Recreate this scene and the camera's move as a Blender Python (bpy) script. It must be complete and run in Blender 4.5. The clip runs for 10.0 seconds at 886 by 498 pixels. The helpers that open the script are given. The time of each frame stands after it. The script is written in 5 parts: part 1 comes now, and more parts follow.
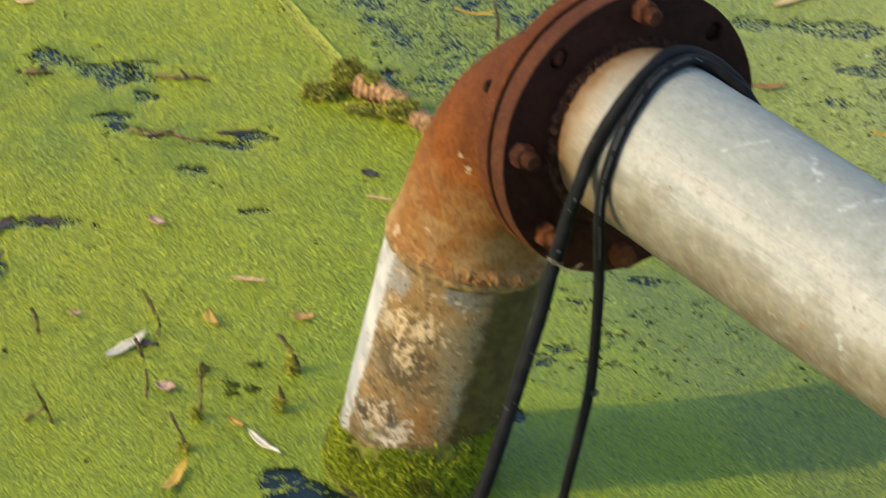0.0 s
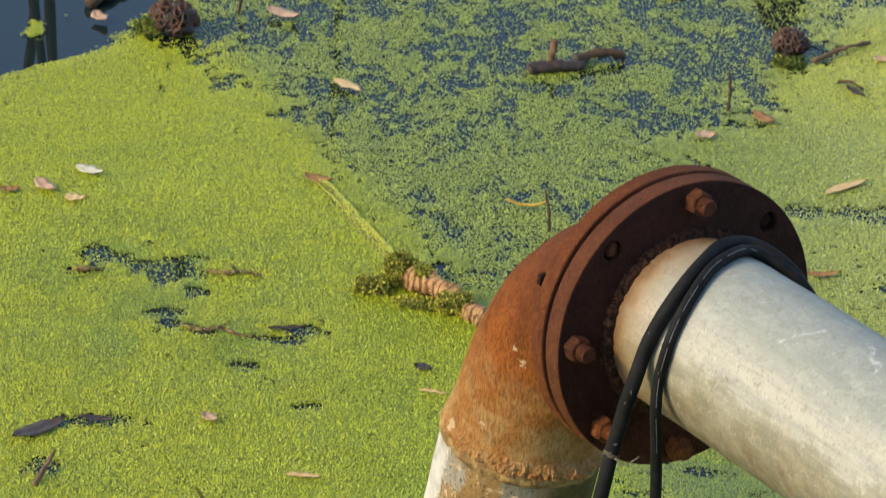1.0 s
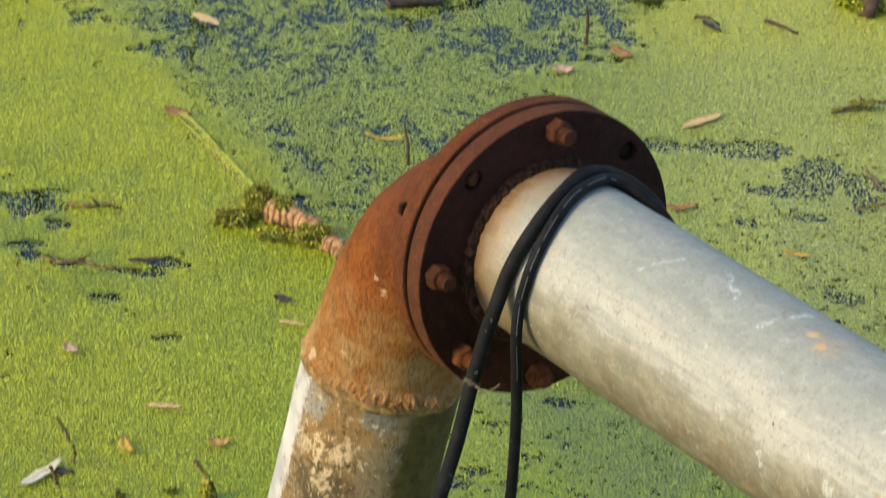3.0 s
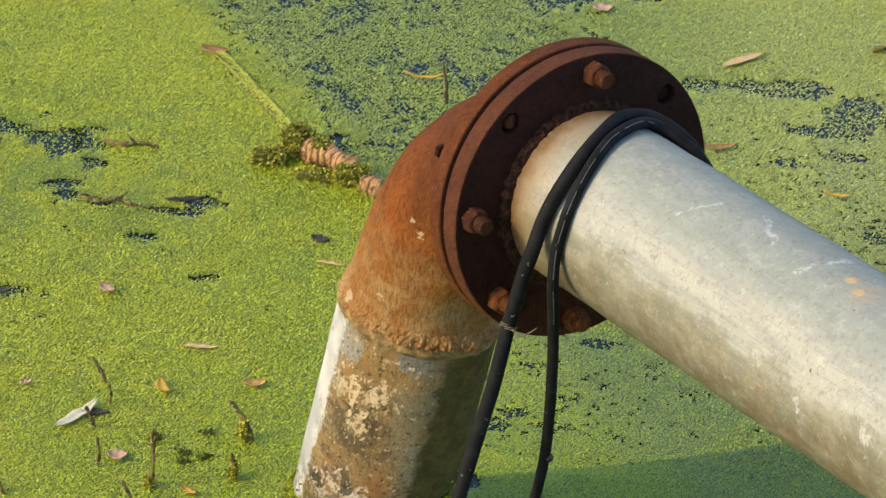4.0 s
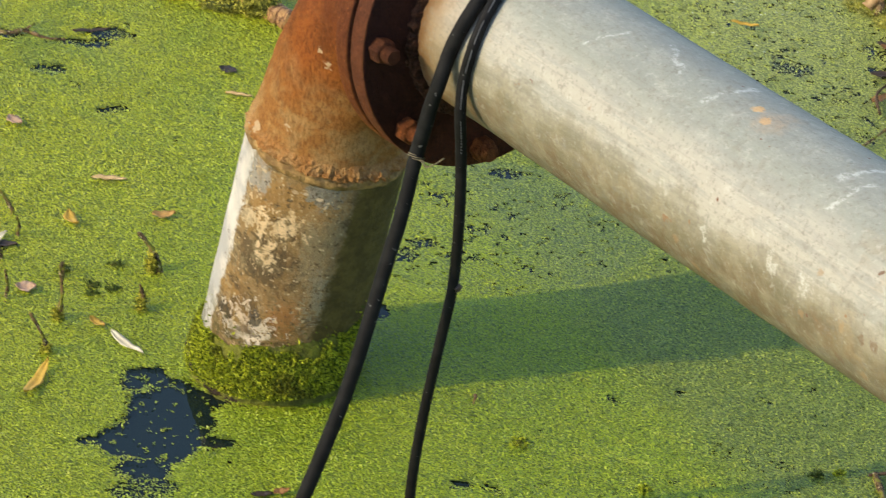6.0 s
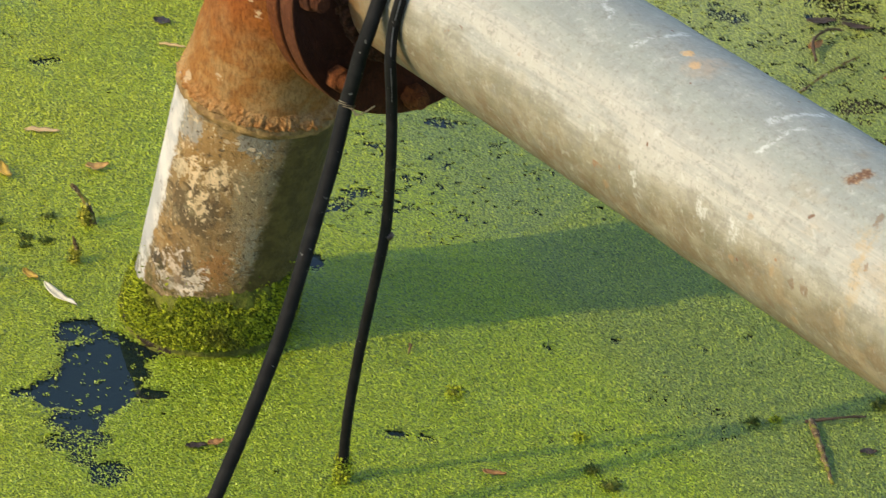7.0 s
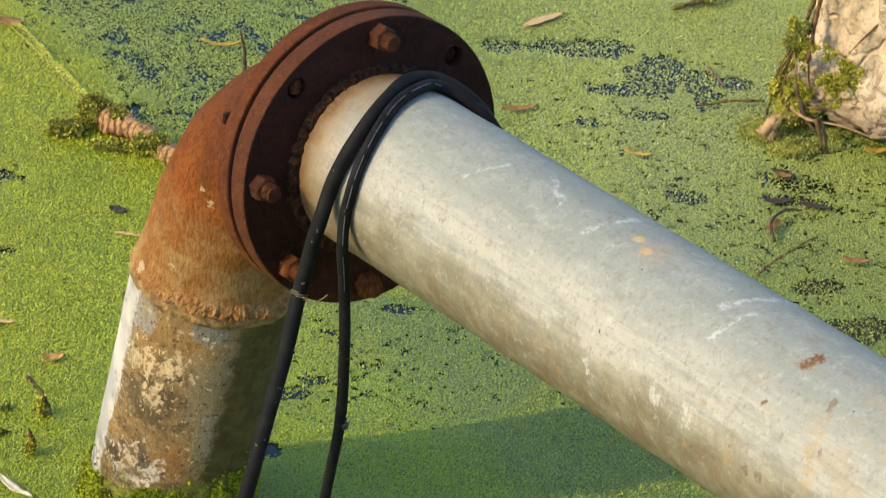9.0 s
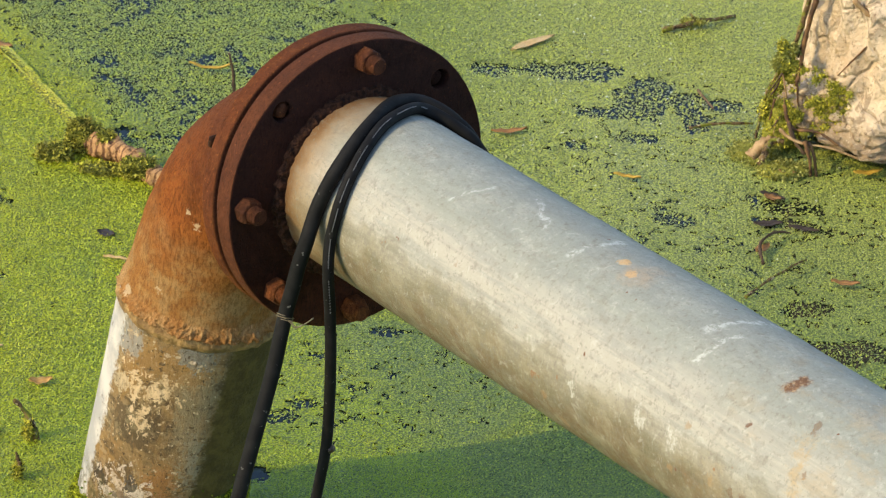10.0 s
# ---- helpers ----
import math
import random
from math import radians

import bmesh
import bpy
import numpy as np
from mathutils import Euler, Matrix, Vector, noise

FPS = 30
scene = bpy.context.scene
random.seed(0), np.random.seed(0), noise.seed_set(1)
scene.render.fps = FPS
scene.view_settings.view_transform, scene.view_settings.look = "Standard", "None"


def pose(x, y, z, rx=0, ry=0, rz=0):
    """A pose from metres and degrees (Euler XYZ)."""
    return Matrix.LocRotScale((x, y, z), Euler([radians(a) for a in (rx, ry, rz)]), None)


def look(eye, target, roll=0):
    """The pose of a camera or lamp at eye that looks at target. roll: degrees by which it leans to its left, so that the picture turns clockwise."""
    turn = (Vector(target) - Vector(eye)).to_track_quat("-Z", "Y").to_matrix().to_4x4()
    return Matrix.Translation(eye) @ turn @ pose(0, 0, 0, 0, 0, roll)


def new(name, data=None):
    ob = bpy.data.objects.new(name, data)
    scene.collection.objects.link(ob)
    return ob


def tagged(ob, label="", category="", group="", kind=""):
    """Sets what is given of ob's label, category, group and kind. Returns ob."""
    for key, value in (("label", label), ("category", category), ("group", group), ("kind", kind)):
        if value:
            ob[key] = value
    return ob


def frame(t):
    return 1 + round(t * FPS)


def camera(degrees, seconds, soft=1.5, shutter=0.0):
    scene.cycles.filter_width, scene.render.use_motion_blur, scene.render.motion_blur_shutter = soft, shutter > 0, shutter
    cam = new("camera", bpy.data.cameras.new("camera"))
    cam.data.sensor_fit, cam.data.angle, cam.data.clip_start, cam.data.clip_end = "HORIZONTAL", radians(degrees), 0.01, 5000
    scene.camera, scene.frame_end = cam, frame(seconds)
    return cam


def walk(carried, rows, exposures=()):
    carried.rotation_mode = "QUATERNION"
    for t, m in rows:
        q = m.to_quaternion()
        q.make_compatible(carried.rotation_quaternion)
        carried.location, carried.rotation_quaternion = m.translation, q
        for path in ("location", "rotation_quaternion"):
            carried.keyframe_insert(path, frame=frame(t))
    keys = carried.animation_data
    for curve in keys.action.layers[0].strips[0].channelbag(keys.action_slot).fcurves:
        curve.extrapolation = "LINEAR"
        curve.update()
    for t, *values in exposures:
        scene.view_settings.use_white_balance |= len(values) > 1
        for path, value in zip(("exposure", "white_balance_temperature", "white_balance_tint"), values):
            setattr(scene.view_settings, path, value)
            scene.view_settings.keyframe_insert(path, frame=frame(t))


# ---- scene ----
cam = camera(11.267, 10.0, soft=1.1, shutter=0.6)
walk(cam, [
    (0.0, look((0.2336, -4.0323, 2.4602), (0.0266, -0.1763, 0.3510), 4.253)),
    (0.2, look((0.2336, -4.0122, 2.4546), (-0.0097, -0.0587, 0.3190), 3.724)),
    (0.5, look((0.2336, -3.9969, 2.4504), (-0.0286, -0.1102, 0.4048), 3.232)),
    (0.7, look((0.2307, -3.9996, 2.4515), (-0.0436, 0.0003, 0.4081), 3.157)),
    (1.0, look((0.2254, -4.0057, 2.4536), (-0.0449, -0.0706, 0.5037), 3.145)),
    (1.2, look((0.2264, -4.0065, 2.4530), (-0.0506, 0.0244, 0.4717), 3.180)),
    (1.5, look((0.2281, -4.0070, 2.4509), (-0.0272, -0.0518, 0.5402), 3.349)),
    (1.8, look((0.2278, -4.0106, 2.4493), (0.0086, 0.0441, 0.5098), 3.581)),
    (2.0, look((0.2273, -4.0152, 2.4483), (0.0375, -0.0468, 0.5572), 3.687)),
    (2.2, look((0.2264, -4.0213, 2.4470), (0.0591, 0.0392, 0.5146), 3.740)),
    (2.5, look((0.2238, -4.0305, 2.4458), (0.0933, -0.0691, 0.5353), 3.839)),
    (2.7, look((0.2212, -4.0347, 2.4477), (0.0931, 0.0039, 0.4669), 3.936)),
    (3.0, look((0.2188, -4.0371, 2.4519), (0.0976, -0.1146, 0.4621), 4.132)),
    (3.2, look((0.2201, -4.0342, 2.4523), (0.0980, -0.1223, 0.4417), 4.324)),
    (4.3, look((0.2281, -4.0099, 2.4567), (0.0554, -0.1324, 0.3842), 4.081)),
    (4.5, look((0.2315, -4.0227, 2.4448), (0.0604, -0.1543, 0.3551), 4.499)),
    (4.7, look((0.2289, -4.0202, 2.4490), (0.0657, -0.0771, 0.2868), 4.440)),
    (5.0, look((0.2241, -4.0130, 2.4566), (0.0932, -0.1705, 0.3171), 4.206)),
    (5.2, look((0.2292, -4.0103, 2.4514), (0.1001, -0.0828, 0.2586), 4.284)),
    (5.5, look((0.2385, -4.0095, 2.4419), (0.1251, -0.1732, 0.2901), 4.478)),
    (5.8, look((0.2321, -4.0107, 2.4499), (0.1500, -0.1010, 0.2234), 4.440)),
    (6.0, look((0.2286, -4.0113, 2.4543), (0.1703, -0.1976, 0.2607), 4.507)),
    (6.2, look((0.2405, -4.0111, 2.4447), (0.1860, -0.1981, 0.2497), 4.856)),
    (7.3, look((0.2540, -3.9900, 2.4390), (0.2588, -0.2006, 0.2029), 4.195)),
    (7.4, look((0.2560, -3.9850, 2.4408), (0.2598, -0.1957, 0.2024), 4.090)),
    (7.5, look((0.2577, -3.9803, 2.4424), (0.2602, -0.1928, 0.2030), 4.023)),
    (7.6, look((0.2577, -3.9803, 2.4424), (0.2676, -0.1017, 0.1607), 4.023)),
    (7.8, look((0.2620, -3.9747, 2.4411), (0.2735, -0.0846, 0.1790), 4.005)),
    (8.0, look((0.2641, -3.9743, 2.4395), (0.2730, -0.1488, 0.2657), 3.982)),
    (8.2, look((0.2660, -3.9747, 2.4379), (0.2711, -0.0433, 0.2483), 3.856)),
    (8.5, look((0.2683, -3.9759, 2.4368), (0.2668, -0.1032, 0.3480), 3.676)),
    (8.7, look((0.2695, -3.9766, 2.4384), (0.2688, -0.0135, 0.3068), 3.700)),
    (9.0, look((0.2716, -3.9770, 2.4414), (0.2705, -0.0972, 0.3661), 3.751)),
    (9.2, look((0.2739, -3.9764, 2.4409), (0.2721, -0.0032, 0.3281), 3.692)),
    (9.5, look((0.2780, -3.9745, 2.4400), (0.2735, -0.0896, 0.3742), 3.580)),
    (9.7, look((0.2805, -3.9736, 2.4401), (0.2761, 0.0013, 0.3307), 3.600)),
    (10.0, look((0.2838, -3.9727, 2.4404), (0.2821, -0.0824, 0.3847), 3.673)),
])

# a long lens, sharp at the flange and a little soft beyond it
cam = scene.camera
cam.data.dof.use_dof, cam.data.dof.focus_distance, cam.data.dof.aperture_fstop = True, 4.05, 48.0

# ---- world, sun, exposure ----
SUN_AZ, SUN_EL = 26.0, 33.0          # degrees: the way the shadows run from +x, and the sun's height
sun_to = Vector((-math.cos(radians(SUN_AZ)) * math.cos(radians(SUN_EL)),
                 -math.sin(radians(SUN_AZ)) * math.cos(radians(SUN_EL)), math.sin(radians(SUN_EL))))
world = bpy.data.worlds.new("sky")
scene.world = world
world.use_nodes = True
wn = world.node_tree.nodes
sky = wn.new("ShaderNodeTexSky")
sky.sky_type, sky.sun_disc = "NISHITA", False
sky.sun_elevation, sky.sun_rotation = radians(SUN_EL), math.atan2(sun_to.x, sun_to.y)
sky.air_density, sky.dust_density, sky.ozone_density = 1.0, 1.2, 1.9
world.node_tree.links.new(sky.outputs["Color"], wn["Background"].inputs["Color"])
wn["Background"].inputs["Strength"].default_value = 0.15
sun_lamp = bpy.data.lights.new("sun", "SUN")
sun_lamp.energy, sun_lamp.angle, sun_lamp.color = 2.0, radians(0.6), (0.80, 0.612, 0.290)
sun = new("sun", sun_lamp)
sun.matrix_world = look(sun_to * 20, (0, 0, 0))
scene.view_settings.exposure = 1.13

# ---- fitted plan: the two pipes, the flange ----
FACE = Vector((0.1964, -0.2158, 0.5231))              # centre of the flange's front face
ALONG = Vector((0.5495, -0.8299, 0.0965)).normalized()  # the galvanised pipe, out of the flange
RISE = Vector((0.1536, -0.0799, 0.9849)).normalized()   # the standing pipe, up out of the water
FOOT = Vector((0.0, -0.0131, 0.0070))                 # on the standing pipe's axis, at the waterline
R_MAIN, R_LOW, R_FLANGE, R_BOLTS = 0.0851, 0.0828, 0.1444, 0.1262
WELD_AT = 0.2906                                      # along RISE from FOOT
HUB = Vector((0.1982, -0.2152, 0.5181))               # centre of the front flange's face, welded on a little askew
FACING = Vector((0.6048, -0.7940, 0.0610)).normalized()
SIDE = Vector((0, 0, 1)).cross(ALONG).normalized()    # in the flange's plane
UP = ALONG.cross(SIDE)
ACROSS = Vector((0, 0, 1)).cross(FACING).normalized()  # in the flanges' plane
OVER = FACING.cross(ACROSS)
RUST_RED, RUST_TAN = (0.135, 0.072, 0.036), (0.30, 0.205, 0.105)
RUST_MARKS = [((0.5888, -0.8857, 0.6723), 0.005, RUST_RED), ((0.5836, -0.8903, 0.6679), 0.0045, RUST_RED), ((0.5772, -0.9201, 0.6471), 0.0035, RUST_RED),
              ((0.4899, -0.8033, 0.6164), 0.0040, RUST_TAN), ((0.5249, -0.8661, 0.5936), 0.0055, RUST_RED), ((0.5345, -0.8806, 0.5974), 0.0065, RUST_RED),
              ((0.5094, -0.8427, 0.5916), 0.0060, RUST_TAN), ((0.5123, -0.8346, 0.5563), 0.0070, RUST_RED), ((0.5318, -0.8624, 0.5576), 0.0075, RUST_TAN),
              ((0.3959, -0.6506, 0.5261), 0.0075, RUST_TAN), ((0.3773, -0.6368, 0.5426), 0.0060, RUST_TAN), ((0.4792, -0.7953, 0.5725), 0.0040, RUST_TAN)]
CHALK_MARKS = [((0.4785, -0.7940, 0.5986), 0.013), ((0.4528, -0.7555, 0.5934), 0.012), ((0.3983, -0.6748, 0.5746), 0.008)]
RUN_TOP, RUN_FOOT = Vector((0.5800, -0.8960, 0.6640)), Vector((0.5683, -0.9258, 0.6237))
RUST_SPOT, ORANGE_SPOT = Vector((0.5720, -0.8260, 0.6750)), Vector((0.4362, -0.5910, 0.6515))
ORANGE_MATE = Vector((0.4441, -0.6144, 0.6530))


# ---- node helpers ----
class Mat:
    """A small builder of node materials in object space."""

    def __init__(self, name):
        self.m = bpy.data.materials.new(name)
        self.m.use_nodes = True
        self.t = self.m.node_tree
        self.p = self.t.nodes["Principled BSDF"]
        self.co = self.t.nodes.new("ShaderNodeTexCoord").outputs["Object"]

    def n(self, kind):
        return self.t.nodes.new(kind)

    def put(self, socket, value):
        if isinstance(value, bpy.types.NodeSocket):
            self.t.links.new(value, socket)
        elif isinstance(value, (tuple, list)) and len(value) == 3 and socket.type == "RGBA":
            socket.default_value = (*value, 1)
        else:
            socket.default_value = value

    def scaled(self, sx, sy=None, sz=None, co=None):
        node = self.n("ShaderNodeMapping")
        self.put(node.inputs["Vector"], co or self.co)
        node.inputs["Scale"].default_value = (sx, sy or sx, sz or sx)
        return node.outputs["Vector"]

    def noise(self, scale, detail=4.0, rough=0.55, co=None, warp=0.0):
        node = self.n("ShaderNodeTexNoise")
        self.put(node.inputs["Vector"], co or self.co)
        node.inputs["Scale"].default_value, node.inputs["Detail"].default_value = scale, detail
        node.inputs["Roughness"].default_value, node.inputs["Distortion"].default_value = rough, warp
        return node.outputs["Fac"]

    def cells(self, scale, feature="F1", out="Distance", co=None):
        node = self.n("ShaderNodeTexVoronoi")
        node.feature = feature
        self.put(node.inputs["Vector"], co or self.co)
        node.inputs["Scale"].default_value = scale
        return node.outputs[out]

    def ramp(self, fac, low, high, smooth=True):
        """0 below low, 1 above high (or the other way round)."""
        node = self.n("ShaderNodeMapRange")
        node.interpolation_type = "SMOOTHSTEP" if smooth else "LINEAR"
        self.put(node.inputs["Value"], fac)
        if low < high:
            node.inputs["From Min"].default_value, node.inputs["From Max"].default_value = low, high
        else:
            node.inputs["From Min"].default_value, node.inputs["From Max"].default_value = high, low
            node.inputs["To Min"].default_value, node.inputs["To Max"].default_value = 1, 0
        return node.outputs["Result"]

    def math(self, op, a, b=0.0):
        node = self.n("ShaderNodeMath")
        node.operation = op
        self.put(node.inputs[0], a)
        self.put(node.inputs[1], b)
        return node.outputs[0]

    def mix(self, fac, a, b):
        node = self.n("ShaderNodeMix")
        node.data_type = "RGBA"
        self.put(node.inputs[0], fac)
        self.put(node.inputs[6], a)
        self.put(node.inputs[7], b)
        return node.outputs[2]

    def along(self, point, way):
        """Distance along a line from a point."""
        sub = self.n("ShaderNodeVectorMath")
        sub.operation = "SUBTRACT"
        self.put(sub.inputs[0], self.co)
        sub.inputs[1].default_value = point
        dot = self.n("ShaderNodeVectorMath")
        dot.operation = "DOT_PRODUCT"
        self.put(dot.inputs[0], sub.outputs[0])
        dot.inputs[1].default_value = way
        return dot.outputs["Value"]

    def near(self, point):
        node = self.n("ShaderNodeVectorMath")
        node.operation = "DISTANCE"
        self.put(node.inputs[0], self.co)
        node.inputs[1].default_value = point
        return node.outputs["Value"]

    def warped(self, amount):
        node = self.n("ShaderNodeTexNoise")
        self.put(node.inputs["Vector"], self.co)
        node.inputs["Scale"].default_value = 14
        mul = self.n("ShaderNodeVectorMath")
        mul.operation = "MULTIPLY_ADD"
        self.put(mul.inputs[0], node.outputs["Color"])
        mul.inputs[1].default_value = (amount,) * 3
        self.put(mul.inputs[2], self.co)
        return mul.outputs[0]

    def island(self):
        return self.n("ShaderNodeNewGeometry").outputs["Random Per Island"]

    def piece(self):
        return self.n("ShaderNodeObjectInfo").outputs["Random"]

    def bump(self, height, strength=0.4, distance=0.002):
        node = self.n("ShaderNodeBump")
        node.inputs["Strength"].default_value, node.inputs["Distance"].default_value = strength, distance
        self.put(node.inputs["Height"], height)
        self.put(self.p.inputs["Normal"], node.outputs["Normal"])

    def done(self, colour, rough=0.6, metal=0.0, spec=0.5):
        self.put(self.p.inputs["Base Color"], colour)
        self.put(self.p.inputs["Roughness"], rough)
        self.put(self.p.inputs["Metallic"], metal)
        self.p.inputs["Specular IOR Level"].default_value = spec
        return self.m


# ---- materials ----
def galvanised():
    m = Mat("galvanised_steel")
    s, u, w = m.along(FACE, ALONG), m.along(FACE, SIDE), m.along(FACE, UP)
    own = m.n("ShaderNodeCombineXYZ")
    for k, v in enumerate((s, u, w)):
        m.put(own.inputs[k], v)
    own = own.outputs[0]
    big, mid, fine = m.noise(15, 6, 0.65, own), m.noise(55, 5, 0.7, own), m.noise(260, 4, 0.65, own)
    drawn = m.noise(1.0, 6, 0.7, m.scaled(7, 62, 62, own))
    blotch = m.noise(1.0, 6, 0.75, m.scaled(26, 44, 44, own))
    # zinc bloom and grime plus painted shading: blue-grey top, chalky cream flank, beige beneath
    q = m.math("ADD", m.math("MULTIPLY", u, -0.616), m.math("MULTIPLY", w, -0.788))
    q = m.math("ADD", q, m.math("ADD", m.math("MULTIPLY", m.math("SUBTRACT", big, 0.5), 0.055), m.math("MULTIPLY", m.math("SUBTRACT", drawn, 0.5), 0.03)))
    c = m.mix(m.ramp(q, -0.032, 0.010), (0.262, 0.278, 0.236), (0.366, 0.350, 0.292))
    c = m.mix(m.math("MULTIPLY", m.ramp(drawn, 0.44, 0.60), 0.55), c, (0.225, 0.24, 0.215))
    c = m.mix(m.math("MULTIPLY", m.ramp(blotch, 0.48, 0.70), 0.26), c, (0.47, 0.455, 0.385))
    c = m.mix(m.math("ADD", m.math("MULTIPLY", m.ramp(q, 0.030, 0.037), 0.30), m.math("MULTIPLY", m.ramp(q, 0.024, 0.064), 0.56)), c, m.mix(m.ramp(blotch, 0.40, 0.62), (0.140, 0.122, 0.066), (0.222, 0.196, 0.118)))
    c = m.mix(m.math("MULTIPLY", m.ramp(mid, 0.55, 0.68), 0.5), c, (0.21, 0.20, 0.165))
    c = m.mix(m.math("MULTIPLY", m.ramp(m.noise(150, 5, 0.75, own), 0.56, 0.69), 0.26), c, (0.52, 0.51, 0.44))
    chalk = m.noise(1.0, 5, 0.65, m.scaled(52, 58, 58, own))
    c = m.mix(m.math("MULTIPLY", m.math("MULTIPLY", m.ramp(chalk, 0.54, 0.76), m.ramp(m.noise(190, 4, 0.7, own), 0.38, 0.66)), 0.5), c, (0.52, 0.51, 0.45))
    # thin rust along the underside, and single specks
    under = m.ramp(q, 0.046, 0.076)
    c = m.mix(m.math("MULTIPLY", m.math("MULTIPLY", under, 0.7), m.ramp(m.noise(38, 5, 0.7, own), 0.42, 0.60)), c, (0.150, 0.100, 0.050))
    c = m.mix(m.math("MULTIPLY", m.ramp(q, 0.005, 0.03), m.ramp(m.noise(62, 3, 0.6, own), 0.675, 0.74)), c, (0.24, 0.14, 0.075))
    wild = m.math("MULTIPLY", m.math("SUBTRACT", m.noise(130, 4, 0.7, own), 0.5), 0.020)
    for at, size, tint in RUST_MARKS:
        c = m.mix(m.math("MULTIPLY", m.ramp(m.math("ADD", m.near(Vector(at)), wild), size, size * 0.4), 0.62), c, tint)
    for at, size in CHALK_MARKS:
        patch = m.ramp(m.math("ADD", m.near(Vector(at)), m.math("MULTIPLY", wild, 2.2)), size, size * 0.3)
        c = m.mix(m.math("MULTIPLY", m.math("MULTIPLY", patch, m.ramp(m.noise(170, 4, 0.7, own), 0.40, 0.55)), 0.6), c, (0.56, 0.555, 0.50))
    # an orange run of rust down the flank
    for k in range(5):
        run = RUN_TOP.lerp(RUN_FOOT, k / 4)
        c = m.mix(m.math("MULTIPLY", m.ramp(m.math("ADD", m.near(run), m.math("MULTIPLY", wild, 2.4)), 0.013, 0.001), 0.32), c, (0.40, 0.27, 0.105))
    # rust that crept out of the flange's weld
    creep = m.ramp(m.math("ADD", s, m.math("MULTIPLY", m.noise(30, 4, 0.55, own), 0.06)), 0.125, 0.03)
    c = m.mix(m.math("MULTIPLY", creep, 0.82), c, (0.270, 0.165, 0.070))
    c = m.mix(m.ramp(m.math("ADD", s, m.math("MULTIPLY", m.noise(60, 4, 0.55, own), 0.03)), 0.054, 0.028), c, (0.17, 0.095, 0.042))
    # rust bleeding far along the pipe, and single spots
    bleed = m.math("MULTIPLY", m.ramp(s, 0.60, 0.78), m.ramp(m.noise(1.0, 5, 0.7, m.scaled(16, 30, 30, own)), 0.48, 0.62))
    c = m.mix(m.math("MULTIPLY", bleed, 0.35), c, (0.36, 0.27, 0.15))
    warp = m.math("MULTIPLY", m.math("SUBTRACT", m.noise(75, 5, 0.7, own), 0.5), 0.045)
    c = m.mix(m.ramp(m.math("ADD", m.near(RUST_SPOT), warp), 0.0135, 0.0045), c, m.mix(m.ramp(m.noise(230, 4, 0.7, own), 0.46, 0.66), (0.140, 0.070, 0.032), (0.36, 0.25, 0.14)))
    for spot, size in ((ORANGE_SPOT, 0.0068), (ORANGE_MATE, 0.0060)):
        c = m.mix(m.math("MULTIPLY", m.ramp(m.math("ADD", m.near(spot), m.math("MULTIPLY", warp, 0.5)), size, size * 0.5), 0.8), c, (0.60, 0.36, 0.13))
    c = m.mix(m.math("MULTIPLY", m.ramp(m.math("ADD", m.near(ORANGE_SPOT + ALONG * 0.03 - UP * 0.012), warp), 0.03, 0.006), 0.5), c, (0.42, 0.30, 0.18))
    c = m.mix(m.ramp(m.noise(70, 2, 0.5, own), 0.745, 0.77), c, (0.15, 0.075, 0.04))
    # pale scrapes across the pipe
    for a0, b0, wide in (((0.624, -0.053), (0.632, -0.006), 0.0022), ((0.602, -0.026), (0.618, 0.044), 0.0035), ((0.408, -0.034), (0.417, 0.024), 0.0028), ((0.355, -0.02), (0.30, 0.01), 0.0018), ((0.235, -0.045), (0.26, -0.01), 0.0015)):
        da, db = b0[0] - a0[0], b0[1] - a0[1]
        far = math.hypot(da, db)
        ds, du = m.math("SUBTRACT", s, a0[0]), m.math("SUBTRACT", u, a0[1])
        run = m.math("ADD", m.math("MULTIPLY", ds, da / far), m.math("MULTIPLY", du, db / far))
        off = m.math("ADD", m.math("MULTIPLY", ds, db / far), m.math("MULTIPLY", du, -da / far))
        wav = m.math("MULTIPLY", m.math("SUBTRACT", m.noise(45, 4, 0.65, own), 0.5), 0.022)
        line = m.math("MULTIPLY", m.ramp(m.math("ABSOLUTE", m.math("ADD", off, wav)), wide * 2.2, wide * 0.5), m.ramp(m.math("ABSOLUTE", m.math("SUBTRACT", run, far / 2)), far * 0.55, far * 0.42))
        line = m.math("MULTIPLY", line, m.ramp(w, 0.02, 0.04))
        c = m.mix(m.math("MULTIPLY", line, m.math("MULTIPLY", m.ramp(m.noise(160, 4, 0.7, own), 0.40, 0.60), 0.52)), c, (0.64, 0.65, 0.61))
    c = m.mix(m.math("MULTIPLY", m.ramp(m.noise(210, 4, 0.75, own), 0.55, 0.64), 0.55), c, (0.19, 0.18, 0.145))
    dings = m.noise(95, 3, 0.55, own, 1.2)
    c = m.mix(m.math("MULTIPLY", m.math("MULTIPLY", m.ramp(dings, 0.60, 0.72), m.ramp(s, 0.05, 0.12)), 0.22), c, (0.56, 0.555, 0.495))
    c = m.mix(m.math("MULTIPLY", m.ramp(dings, 0.385, 0.335), 0.32), c, (0.19, 0.18, 0.145))
    lines = m.noise(1.0, 3, 0.6, m.scaled(2.2, 210, 210, own))
    c = m.mix(m.math("MULTIPLY", m.ramp(lines, 0.58, 0.66), 0.18), c, (0.19, 0.185, 0.155))
